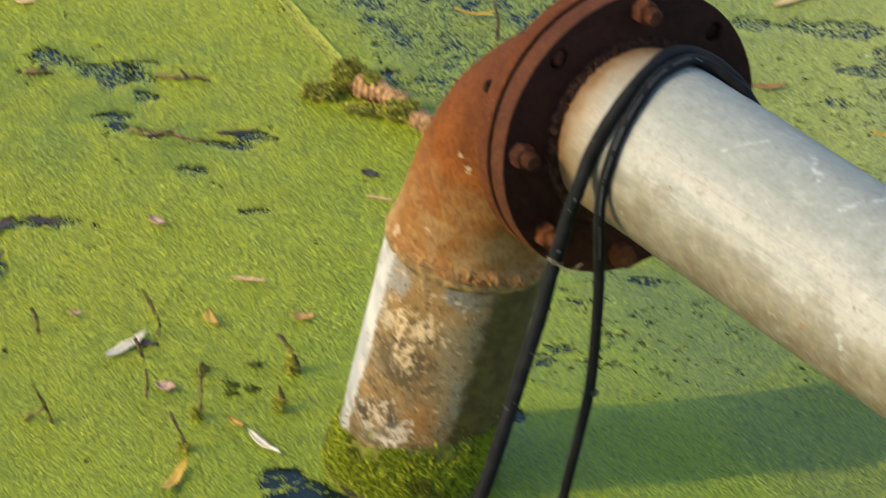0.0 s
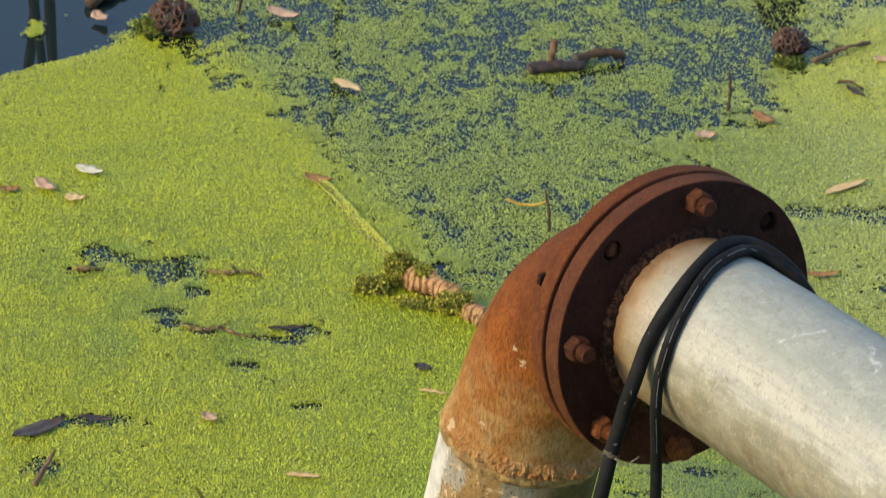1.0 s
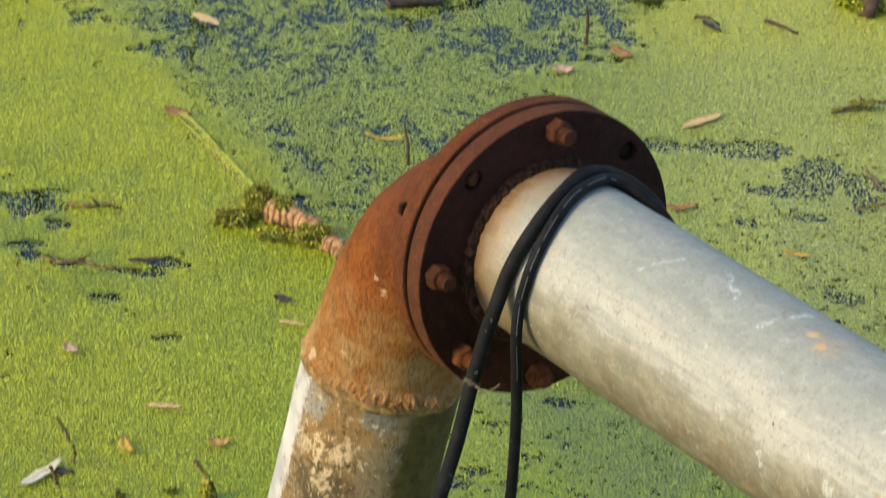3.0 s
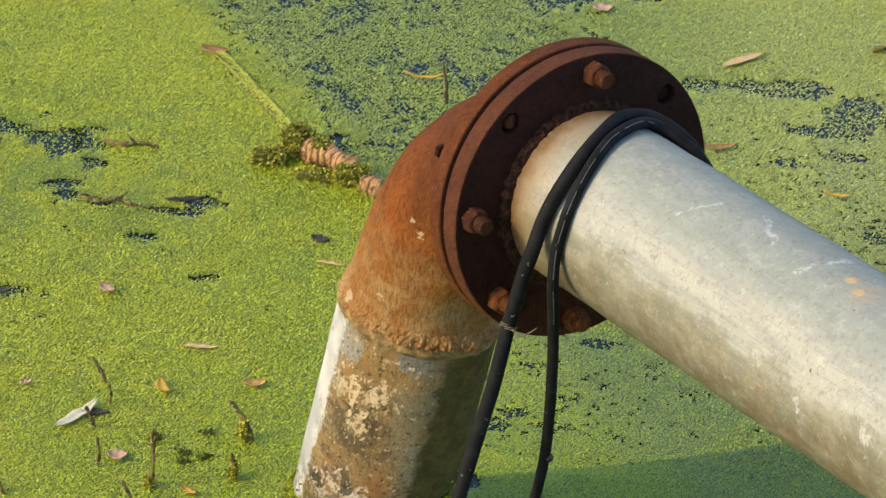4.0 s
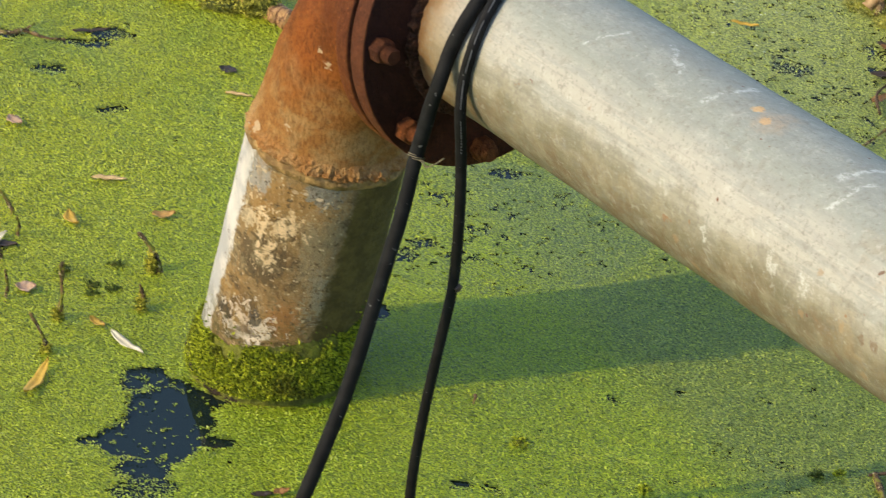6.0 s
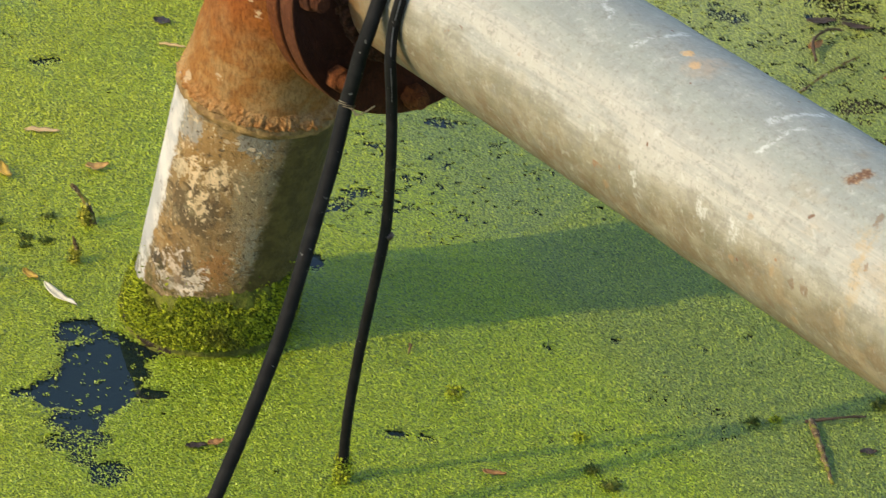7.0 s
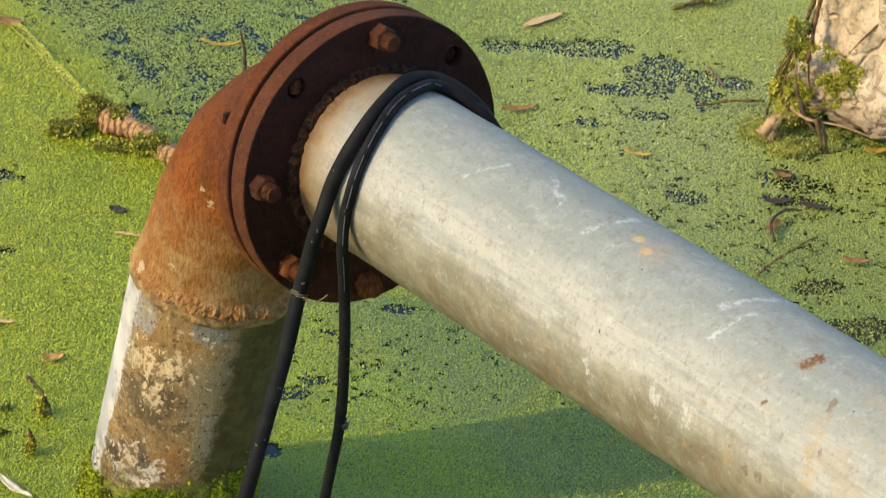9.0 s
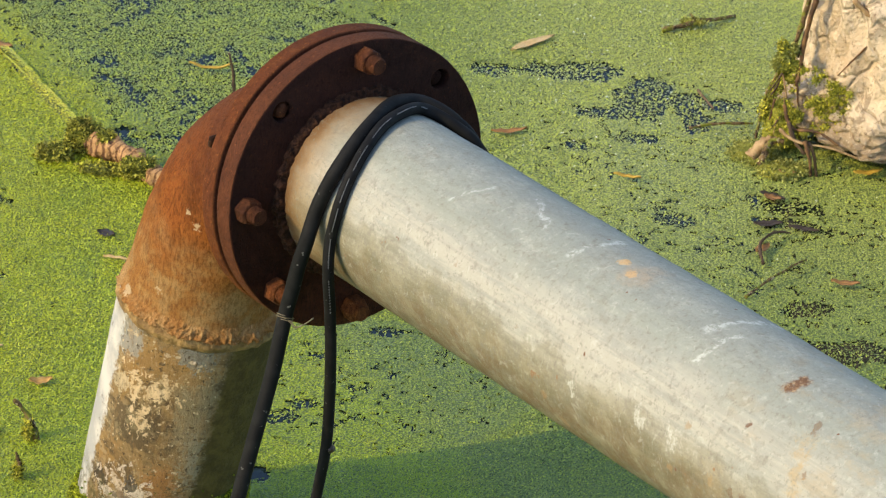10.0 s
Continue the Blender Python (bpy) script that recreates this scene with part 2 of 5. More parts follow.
    m.bump(m.math("ADD", m.math("MULTIPLY", mid, 0.6), m.math("MULTIPLY", fine, 0.6)), 0.55, 0.0025)
    return m.done(c, m.ramp(mid, -0.3, 0.9, False), 0.0, 0.2)


def weathered():
    """The standing pipe: bare zinc to one side, peeling paint, rust and lime in the middle, olive growth and painted
    shade round the back.
    """
    m = Mat("weathered_galvanised_pipe")
    h = m.along(Vector((0, 0, 0)), RISE)
    east = (Vector((1, 0, 0)) - RISE * RISE.x).normalized()
    turn = m.math("MULTIPLY", m.math("ARCTAN2", m.along(Vector((0, 0, 0)), RISE.cross(east)), m.along(Vector((0, 0, 0)), east)), R_LOW)   # metres round the pipe
    big, mid, fine, speck = m.noise(17, 6, 0.65, None, 0.6), m.noise(60, 5, 0.7), m.noise(260, 4, 0.75), m.noise(520, 3, 0.7)
    ragged = m.math("SUBTRACT", m.noise(46, 7, 0.78, None, 0.5), 0.5)
    crumb = m.math("SUBTRACT", m.noise(150, 5, 0.75), 0.5)
    flakes = m.noise(135, 4, 0.62, None, 0.5)
    c = m.mix(m.ramp(big, 0.40, 0.60), (0.280, 0.200, 0.095), (0.325, 0.195, 0.064))
    c = m.mix(m.math("MULTIPLY", m.ramp(m.noise(34, 6, 0.75, None, 0.8), 0.50, 0.62), 0.8), c, (0.115, 0.078, 0.036))
    c = m.mix(m.math("MULTIPLY", m.ramp(m.noise(1, 6, 0.75, m.scaled(90, 90, 42)), 0.54, 0.62), 0.55), c, (0.40, 0.31, 0.17))

    def patch(at, height, half_turn, half_height, colour, amount=1.0, torn=0.85, fill=0.56):
        """A ragged patch at degrees round the pipe and metres up it. Returns its mask."""
        nonlocal c
        du = m.math("DIVIDE", m.math("SUBTRACT", turn, radians(at) * R_LOW), half_turn)
        dh = m.math("DIVIDE", m.math("SUBTRACT", h, height), half_height)
        d = m.math("SQRT", m.math("ADD", m.math("MULTIPLY", du, du), m.math("MULTIPLY", dh, dh)))
        d = m.math("ADD", d, m.math("MULTIPLY", ragged, torn * 3.0))
        grit = m.math("MULTIPLY", m.math("SUBTRACT", flakes, 0.5), 2.2 * torn)
        mask = m.math("MULTIPLY", m.ramp(m.math("SUBTRACT", m.math("ADD", grit, fill), m.math("MULTIPLY", d, 0.60)), -0.05, 0.06), amount)
        c = m.mix(mask, c, colour)
        return mask

    # thin slanting scratches and run marks
    slant = m.noise(1, 4, 0.6, m.scaled(38, 38, 120, m.warped(0.04)))
    c = m.mix(m.math("MULTIPLY", m.ramp(slant, 0.55, 0.59), 0.70), c, (0.085, 0.058, 0.028))
    c = m.mix(m.math("MULTIPLY", m.ramp(slant, 0.42, 0.38), 0.60), c, (0.42, 0.32, 0.18))
    GREY, OCHRE, BROWN, DARK, CREAM, LIME = (0.350, 0.315, 0.220), (0.350, 0.195, 0.055), (0.125, 0.085, 0.040), (0.055, 0.044, 0.028), (0.78, 0.59, 0.34), (0.78, 0.67, 0.53)
    patch(-80, 0.185, 0.022, 0.085, (0.300, 0.245, 0.140), 0.65, 0.8, 0.50)
    patch(-76, 0.140, 0.016, 0.040, GREY, 0.5, 1.2, 0.45)
    patch(-110, 0.250, 0.050, 0.022, OCHRE, 0.6)
    patch(-85, 0.272, 0.022, 0.020, (0.235, 0.250, 0.225), 0.75, 0.5)
    patch(-138, 0.258, 0.020, 0.022, (0.34, 0.345, 0.315), 0.75, 0.5)
    patch(-132, 0.222, 0.012, 0.020, OCHRE, 0.7)
    patch(-94, 0.112, 0.017, 0.032, (0.36, 0.170, 0.050), 0.75)
    patch(-112, 0.142, 0.040, 0.022, (0.27, 0.180, 0.075), 0.6)
    patch(-128, 0.165, 0.026, 0.022, (0.21, 0.175, 0.095), 0.7)
    patch(-134, 0.172, 0.012, 0.014, BROWN, 0.85)
    patch(-107, 0.182, 0.014, 0.014, (0.10, 0.070, 0.034), 0.9)
    patch(-118, 0.150, 0.016, 0.010, BROWN, 0.7)
    patch(-114, 0.152, 0.040, 0.018, (0.100, 0.072, 0.034), 0.6, 1.1, 0.46)
    patch(-100, 0.170, 0.020, 0.020, (0.120, 0.085, 0.042), 0.5, 1.2, 0.42)
    pale = patch(-123, 0.206, 0.026, 0.020, CREAM, 0.85, 1.7, 0.30)
    pale = m.math("MAXIMUM", pale, patch(-108, 0.219, 0.022, 0.016, CREAM, 0.85, 1.7, 0.28))
    pale = m.math("MAXIMUM", pale, patch(-117, 0.184, 0.014, 0.020, CREAM, 0.85, 1.7, 0.30))
    pale = m.math("MAXIMUM", pale, patch(-140, 0.205, 0.012, 0.014, (0.62, 0.50, 0.31), 0.7))
    patch(-137, 0.086, 0.013, 0.016, DARK, 0.95)
    patch(-122, 0.108, 0.017, 0.009, BROWN, 0.9)
    pale = m.math("MAXIMUM", pale, patch(-122, 0.094, 0.021, 0.019, LIME, 0.9, 1.2, 0.46))
    pale = m.math("MAXIMUM", pale, patch(-108, 0.084, 0.022, 0.020, LIME, 0.9, 1.2, 0.44))
    pale = m.math("MAXIMUM", pale, patch(-120, 0.073, 0.026, 0.010, LIME, 0.85, 1.25))
    patch(-114, 0.098, 0.008, 0.010, DARK, 0.9, 1.2)
    patch(-117, 0.080, 0.012, 0.006, (0.16, 0.115, 0.075), 0.8, 1.2)
    # pale flecks of paint and dark pits
    c = m.mix(m.math("MULTIPLY", m.ramp(m.noise(170, 3, 0.6), 0.625, 0.650), 0.85), c, (0.66, 0.52, 0.32))
    c = m.mix(m.math("MULTIPLY", m.ramp(m.noise(190, 3, 0.6), 0.61, 0.64), 0.80), c, (0.060, 0.040, 0.020))
    for at, height in ((-87, 0.262), (-82, 0.259), (-99, 0.264), (-106, 0.262)):
        pale = m.math("MAXIMUM", pale, patch(at, height, 0.0036, 0.0024, (0.66, 0.53, 0.36), 0.9, 0.9))
    # rust washed down over paint and bare steel alike, and grime in short strokes
    wash = m.noise(1, 6, 0.72, m.scaled(75, 75, 24, m.warped(0.02)))
    c = m.mix(m.math("MULTIPLY", m.ramp(wash, 0.48, 0.64), 0.50), c, (0.345, 0.205, 0.075))
    strokes = m.noise(1, 5, 0.75, m.scaled(210, 210, 70, m.warped(0.03)))
    c = m.mix(m.math("MULTIPLY", m.ramp(strokes, 0.52, 0.64), 0.40), c, (0.110, 0.075, 0.034))
    c = m.mix(m.math("MULTIPLY", m.ramp(strokes, 0.44, 0.34), 0.30), c, (0.52, 0.41, 0.24))
    edge = m.math("ADD", turn, m.math("ADD", m.math("MULTIPLY", ragged, 0.040), m.math("MULTIPLY", crumb, 0.012)))
    clean = m.ramp(m.math("ADD", edge, m.math("MULTIPLY", h, -0.048)), -0.2205, -0.2275)
    c = m.mix(clean, c, m.mix(m.ramp(m.noise(24, 5), 0.40, 0.62), (0.70, 0.66, 0.585), (0.47, 0.465, 0.435)))
    c = m.mix(m.math("MULTIPLY", m.math("MULTIPLY", clean, m.ramp(m.noise(70, 5, 0.7), 0.60, 0.66)), 0.6), c, (0.16, 0.125, 0.08))
    c = m.mix(m.math("MULTIPLY", m.ramp(m.math("ADD", h, m.math("MULTIPLY", ragged, 0.06)), 0.262, 0.288), 0.5), c, (0.22, 0.17, 0.09))
    # algae past the sun's terminator, with the pipe's shade painted into its dark colour
    shaded_algae = m.ramp(m.math("SUBTRACT", m.math("ADD", edge, m.math("MULTIPLY", ragged, -0.010)), m.math("MULTIPLY", h, 0.050)), -0.1085, -0.0990)
    c = m.mix(m.math("MULTIPLY", shaded_algae, 0.93), c, m.mix(m.ramp(mid, 0.4, 0.65), (0.075, 0.056, 0.011), (0.145, 0.108, 0.025)))
    damp = m.ramp(m.math("ADD", h, m.math("MULTIPLY", ragged, 0.06)), 0.105, 0.065)
    c = m.mix(m.math("MULTIPLY", damp, m.math("MULTIPLY", m.ramp(mid, 0.42, 0.60), 0.6)), c, (0.085, 0.080, 0.020))
    m.bump(m.math("ADD", m.math("MULTIPLY", pale, 0.9), m.math("ADD", m.math("MULTIPLY", mid, 0.8), m.math("ADD", m.math("MULTIPLY", fine, 1.0), m.math("MULTIPLY", speck, 0.5)))), 0.85, 0.0034)
    return m.done(c, 0.75, 0.0, 0.25)


# old pale paint left on the elbow
FLECKS = [((0.0442, -0.1397, 0.4218), 0.0042), ((0.0347, -0.1344, 0.4349), 0.002), ((-0.0264, -0.0725, 0.3094), 0.007), ((0.0083, -0.1065, 0.3312), 0.003)]


def rust(name, dark, bright, ochre, level=0.5):
    m = Mat(name)
    h = m.along(FOOT, RISE)
    drawn = m.n("ShaderNodeCombineXYZ")       # grain drawn out down the casting
    for k, (way, by) in enumerate(((RISE, 0.30), (SIDE, 1.0), (RISE.cross(SIDE), 1.0))):
        m.put(drawn.inputs[k], m.math("MULTIPLY", m.along(FOOT, way.normalized()), by))
    drawn = drawn.outputs[0]
    big, mid, grain, pits = m.noise(16, 6, 0.6), m.noise(70, 6, 0.7), m.noise(620, 4, 0.75), m.noise(430, 6, 0.80, drawn)
    c = m.mix(m.ramp(big, level - 0.13, level + 0.16), dark, bright)
    c = m.mix(m.math("MULTIPLY", m.ramp(mid, 0.46, 0.68), 0.45), c, ochre)
    c = m.mix(m.math("MULTIPLY", m.ramp(m.math("ADD", h, m.math("MULTIPLY", m.math("SUBTRACT", big, 0.5), 0.12)), 0.50, 0.36), 0.35), c, ochre)
    # duller red-brown crust where the rain stands, high up
    c = m.mix(m.math("MULTIPLY", m.ramp(m.math("ADD", h, m.math("MULTIPLY", m.math("SUBTRACT", mid, 0.5), 0.16)), 0.43, 0.55), 0.65), c, tuple(a * 0.75 + b for a, b in zip(dark, (0.018, 0.010, 0.009))))
    # dust and pale crust where the splash reaches
    dust = m.ramp(m.math("ADD", h, m.math("MULTIPLY", m.math("SUBTRACT", m.noise(20, 5, 0.65), 0.5), 0.13)), 0.43, 0.32)
    c = m.mix(m.math("MULTIPLY", dust, 0.8), c, m.mix(m.ramp(m.noise(30, 6, 0.7), 0.42, 0.62), (0.33, 0.160, 0.044), (0.41, 0.270, 0.112)))
    c = m.mix(m.math("MULTIPLY", m.ramp(pits, 0.46, 0.62), m.math("SUBTRACT", 0.54, m.math("MULTIPLY", dust, 0.12))), c, tuple(v * 0.40 for v in dark))
    c = m.mix(m.math("MULTIPLY", m.ramp(grain, 0.50, 0.66), 0.45), c, tuple(v * 0.45 for v in dark))
    c = m.mix(m.math("MULTIPLY", m.ramp(m.noise(300, 3, 0.7), 0.62, 0.68), 0.28), c, tuple(min(1, v * 1.3) for v in ochre))
    wild = m.math("MULTIPLY", m.math("SUBTRACT", m.noise(160, 4, 0.7), 0.5), 0.03)
    for at, size in FLECKS:
        c = m.mix(m.math("MULTIPLY", m.ramp(m.math("ADD", m.near(Vector(at)), wild), size, size * 0.5), 0.8), c, (0.50, 0.38, 0.23))
    m.bump(m.math("SUBTRACT", m.math("ADD", m.math("MULTIPLY", mid, 0.7), m.math("MULTIPLY", grain, 0.7)), m.math("MULTIPLY", m.ramp(pits, 0.48, 0.62), 0.5)), 0.6, 0.0024)
    return m.done(c, 0.85, 0.0, 0.14)


def plain(name, a, b, scale=60, rough=0.7, spec=0.4, bump=0.3, dist=0.0015, by_piece=0.0):
    m = Mat(name)
    f = m.ramp(m.noise(scale, 5, 0.6), 0.32, 0.7)
    c = m.mix(f, a, b)
    c = m.mix(m.math("MULTIPLY", m.ramp(m.noise(scale * 5, 3), 0.55, 0.7), 0.4), c, tuple(v * 0.55 for v in a))
    if by_piece:
        c = m.mix(m.math("MULTIPLY", m.piece(), by_piece), c, tuple(v * 0.5 for v in b))
    m.bump(m.noise(scale * 3, 4, 0.6), bump, dist)
    return m.done(c, rough, 0.0, spec)


def duckweed(name, flat=False):
    m = Mat(name)
    big = m.noise(1.7, 4, 0.5)
    mid = m.noise(9, 4, 0.6)
    fresh = m.along(Vector((0.05, 0.5, 0)), Vector((-0.9, 0.44, 0)))   # the mat is yellower away from the pipe
    yellow = m.ramp(m.math("ADD", m.math("MULTIPLY", fresh, 0.7), m.math("ADD", m.math("MULTIPLY", big, 0.9), m.math("MULTIPLY", mid, 0.5))), 0.30, 1.02)
    c = m.mix(yellow, (0.262, 0.358, 0.005), (0.396, 0.416, 0.004))
    tide = m.noise(5.5, 5, 0.65, None, 0.8)                                # drifts of greener and of paler growth
    c = m.mix(m.math("MULTIPLY", m.ramp(tide, 0.50, 0.64), 0.28), c, (0.155, 0.265, 0.022))
    c = m.mix(m.math("MULTIPLY", m.ramp(m.noise(26, 5, 0.65), 0.56, 0.68), 0.40), c, (0.44, 0.44, 0.030))
    c = m.mix(m.math("MULTIPLY", m.ramp(m.noise(40, 4, 0.65), 0.60, 0.70), 0.25), c, (0.25, 0.37, 0.07))
    # deeper green round the pipe's foot
    foot_green = m.ramp(m.math("ADD", m.near(Vector((0.06, -0.22, 0))), m.math("MULTIPLY", mid, 0.15)), 0.48, 0.16)
    c = m.mix(m.math("MULTIPLY", foot_green, 0.40), c, (0.205, 0.300, 0.006))
    drab = m.math("MULTIPLY", m.ramp(m.near(Vector((-0.44, 0.76, 0))), 0.34, 0.10), m.ramp(m.noise(13, 5, 0.65, None, 0.5), 0.40, 0.60))   # older growth round the open places
    c = m.mix(m.math("MULTIPLY", drab, 0.62), c, (0.150, 0.235, 0.026))
    edge = m.along(Vector((-0.29, 1.11, 0)), Vector((0.870, 0.493, 0)))
    run = m.along(Vector((-0.29, 1.11, 0)), Vector((0.493, -0.870, 0)))
    # duller fronds past the stem, with some sky reflection put into their colour
    beyond = m.ramp(m.math("ADD", edge, m.math("MULTIPLY", m.math("SUBTRACT", mid, 0.5), 0.08)), 0.0, 0.10)
    c = m.mix(m.math("MULTIPLY", beyond, 0.82), c, m.mix(mid, (0.145, 0.205, 0.045), (0.225, 0.280, 0.055)))
    # paler to the right, partly the sky's sheen painted in
    pale = m.math("MULTIPLY", m.ramp(m.along(Vector((0, 0, 0)), Vector((1, 0, 0))), 0.12, 0.5), m.ramp(m.along(Vector((0, 0, 0)), Vector((0, 1, 0))), 0.25, 0.9))
    c = m.mix(m.math("MULTIPLY", pale, 0.8), c, (0.43, 0.455, 0.105))
    patch = m.math("MULTIPLY", m.ramp(m.along(Vector((0.29, 1.56, 0)), Vector((0.907, -0.42, 0))), -0.02, 0.05), m.ramp(m.along(Vector((0.365, 1.745, 0)), Vector((0.47, -0.88, 0))), -0.02, 0.03))
    patch = m.math("MULTIPLY", patch, m.ramp(m.math("ADD", m.along(Vector((0, 0, 0)), Vector((0, 1, 0))), m.math("MULTIPLY", mid, 0.2)), 1.44, 1.66))
    c = m.mix(m.math("MULTIPLY", patch, 0.85), c, (0.50, 0.50, 0.060))
    heap = m.math("MULTIPLY", m.ramp(m.math("ABSOLUTE", edge), 0.009, 0.003), m.math("MULTIPLY", m.ramp(run, -0.01, 0.03), m.ramp(run, 0.29, 0.25)))
    c = m.mix(m.math("MULTIPLY", heap, 0.75), c, (0.66, 0.58, 0.06))
    if flat:
        c = m.mix(m.math("MULTIPLY", m.ramp(m.cells(330), 0.2, 0.7), 0.85), c, (0.030, 0.066, 0.008))
        m.bump(m.cells(330), 0.8, 0.003)
    else:
        r = m.island()
        c = m.mix(m.math("MULTIPLY", m.ramp(r, 0.5, 1.0, False), 0.72), c, (0.46, 0.53, 0.040))
        c = m.mix(m.math("MULTIPLY", m.ramp(r, 0.32, 0.0, False), 0.55), c, (0.090, 0.190, 0.014))
        c = m.mix(m.math("MULTIPLY", m.ramp(r, 0.990, 0.993, False), pale), c, (0.72, 0.76, 0.60))   # white glints of wet fronds, put into the colour
    return m.done(c, 0.46, 0.0, 0.55)


def moss_mat(name, low, high):
    m = Mat(name)
    r = m.island()
    c = m.mix(m.ramp(r, 0.15, 1.0, False), low, high)
    c = m.mix(m.math("MULTIPLY", m.ramp(m.noise(30, 4), 0.54, 0.68), 0.5), c, (0.08, 0.065, 0.015))
    return m.done(c, 0.75, 0.0, 0.3)


def water_mat():
    m = Mat("pond_water")
    m.p.inputs["IOR"].default_value = 1.33
    m.bump(m.noise(14, 3), 0.03, 0.002)
    return m.done(m.mix(m.noise(3, 3), (0.0065, 0.0135, 0.0130), (0.0100, 0.0190, 0.0175)), 0.03, 0.0, 0.5)


def rubber():
    m = Mat("black_cable_rubber")
    c = m.mix(m.ramp(m.noise(60, 4), 0.4, 0.7), (0.006, 0.006, 0.006), (0.012, 0.0118, 0.0115))
    c = m.mix(m.ramp(m.noise(160, 3), 0.69, 0.73), c, (0.12, 0.12, 0.11))
    m.bump(m.noise(300, 3), 0.15, 0.001)
    return m.done(c, 0.72, 0.0, 0.16)


def rock_mat():
    m = Mat("pale_rock")
    big, mid, fine = m.noise(9, 6, 0.6), m.noise(40, 6, 0.65), m.noise(220, 4, 0.7)
    c = m.mix(m.ramp(big, 0.35, 0.65), (0.66, 0.50, 0.32), (0.79, 0.64, 0.44))
    c = m.mix(m.math("MULTIPLY", m.ramp(mid, 0.5, 0.68), 0.5), c, (0.30, 0.23, 0.15))
    c = m.mix(m.math("MULTIPLY", m.ramp(m.along(Vector((0, 0, 0)), Vector((0, 0, 1))), 0.09, 0.02), 0.70), c, (0.17, 0.115, 0.062))
    c = m.mix(m.math("MULTIPLY", m.ramp(m.noise(26, 6, 0.75, None, 1.2), 0.55, 0.62), 0.65), c, (0.26, 0.18, 0.11))
    cracks = m.cells(17, "DISTANCE_TO_EDGE", "Distance", m.warped(0.05))
    c = m.mix(m.math("MULTIPLY", m.ramp(cracks, 0.022, 0.006), m.math("MULTIPLY", m.ramp(m.noise(11, 3), 0.52, 0.60), 0.7)), c, (0.22, 0.14, 0.075))
    c = m.mix(m.math("MULTIPLY", m.ramp(fine, 0.55, 0.66), 0.6), c, (0.74, 0.63, 0.46))
    c = m.mix(m.math("MULTIPLY", m.ramp(m.noise(150, 4, 0.7), 0.58, 0.66), 0.7), c, (0.24, 0.15, 0.085))
    wet_shade = m.math("ADD", m.along(Vector((0, 0, 0)), Vector((0, 0, 1))), m.math("MULTIPLY", m.math("SUBTRACT", m.noise(45, 4), 0.5), 0.014))
    c = m.mix(m.ramp(wet_shade, 0.026, 0.021), c, (0.022, 0.016, 0.010))     # dark waterline stain that also paints the shadow gap under the ledge
    m.bump(m.math("ADD", m.math("MULTIPLY", m.ramp(cracks, 0.0, 0.07), 0.45), m.math("ADD", m.math("MULTIPLY", big, 1.2), m.math("ADD", mid, m.math("MULTIPLY", fine, 0.5)))), 0.9, 0.012)
    return m.done(c, 0.85, 0.0, 0.3)


ZINC, STAINED, WATER, RUBBER, ROCK, MOSS = galvanised(), weathered(), water_mat(), rubber(), rock_mat(), moss_mat("moss", (0.066, 0.100, 0.006), (0.60, 0.65, 0.030))
MOSS_DARK = moss_mat("dark_weed", (0.03, 0.055, 0.008), (0.13, 0.17, 0.02))
MOSS_GOLD = moss_mat("golden_moss", (0.10, 0.105, 0.014), (0.50, 0.47, 0.06))
RUST_ELBOW = rust("orange_rust", (0.105, 0.029, 0.0080), (0.235, 0.068, 0.013), (0.385, 0.136, 0.023))
# dark rust, lowered further to carry the flange face's shade
RUST_SHADED = rust("shaded_rust", (0.024, 0.0068, 0.0028), (0.052, 0.0138, 0.0051), (0.115, 0.033, 0.010))
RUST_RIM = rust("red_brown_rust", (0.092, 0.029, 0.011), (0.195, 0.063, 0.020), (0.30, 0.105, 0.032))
RUST_CRUST = rust("crusty_rust", (0.26, 0.095, 0.030), (0.44, 0.17, 0.055), (0.52, 0.26, 0.10))
RUST_BOLT = rust("bolt_rust", (0.060, 0.019, 0.007), (0.170, 0.052, 0.014), (0.36, 0.125, 0.030))
WELD_DARK = plain("weld_slag", (0.014, 0.0065, 0.0035), (0.072, 0.030, 0.014), 140, 0.8, 0.15, 0.9)
FROND, FROND_BED = duckweed("duckweed_fronds"), duckweed("duckweed_bed", True)
def mossy_twig():
    m = Mat("mossy_twig")
    c = m.mix(m.ramp(m.noise(160, 4, 0.6), 0.40, 0.58), (0.036, 0.022, 0.011), (0.175, 0.110, 0.048))
    c = m.mix(m.ramp(m.noise(120, 4, 0.65), 0.49, 0.58), c, (0.165, 0.175, 0.016))
    c = m.mix(m.math("MULTIPLY", m.ramp(m.noise(260, 3, 0.6), 0.60, 0.66), 0.8), c, (0.50, 0.42, 0.26))
    m.bump(m.noise(260, 4, 0.65), 0.7, 0.002)
    return m.done(c, 0.8, 0.0, 0.3)


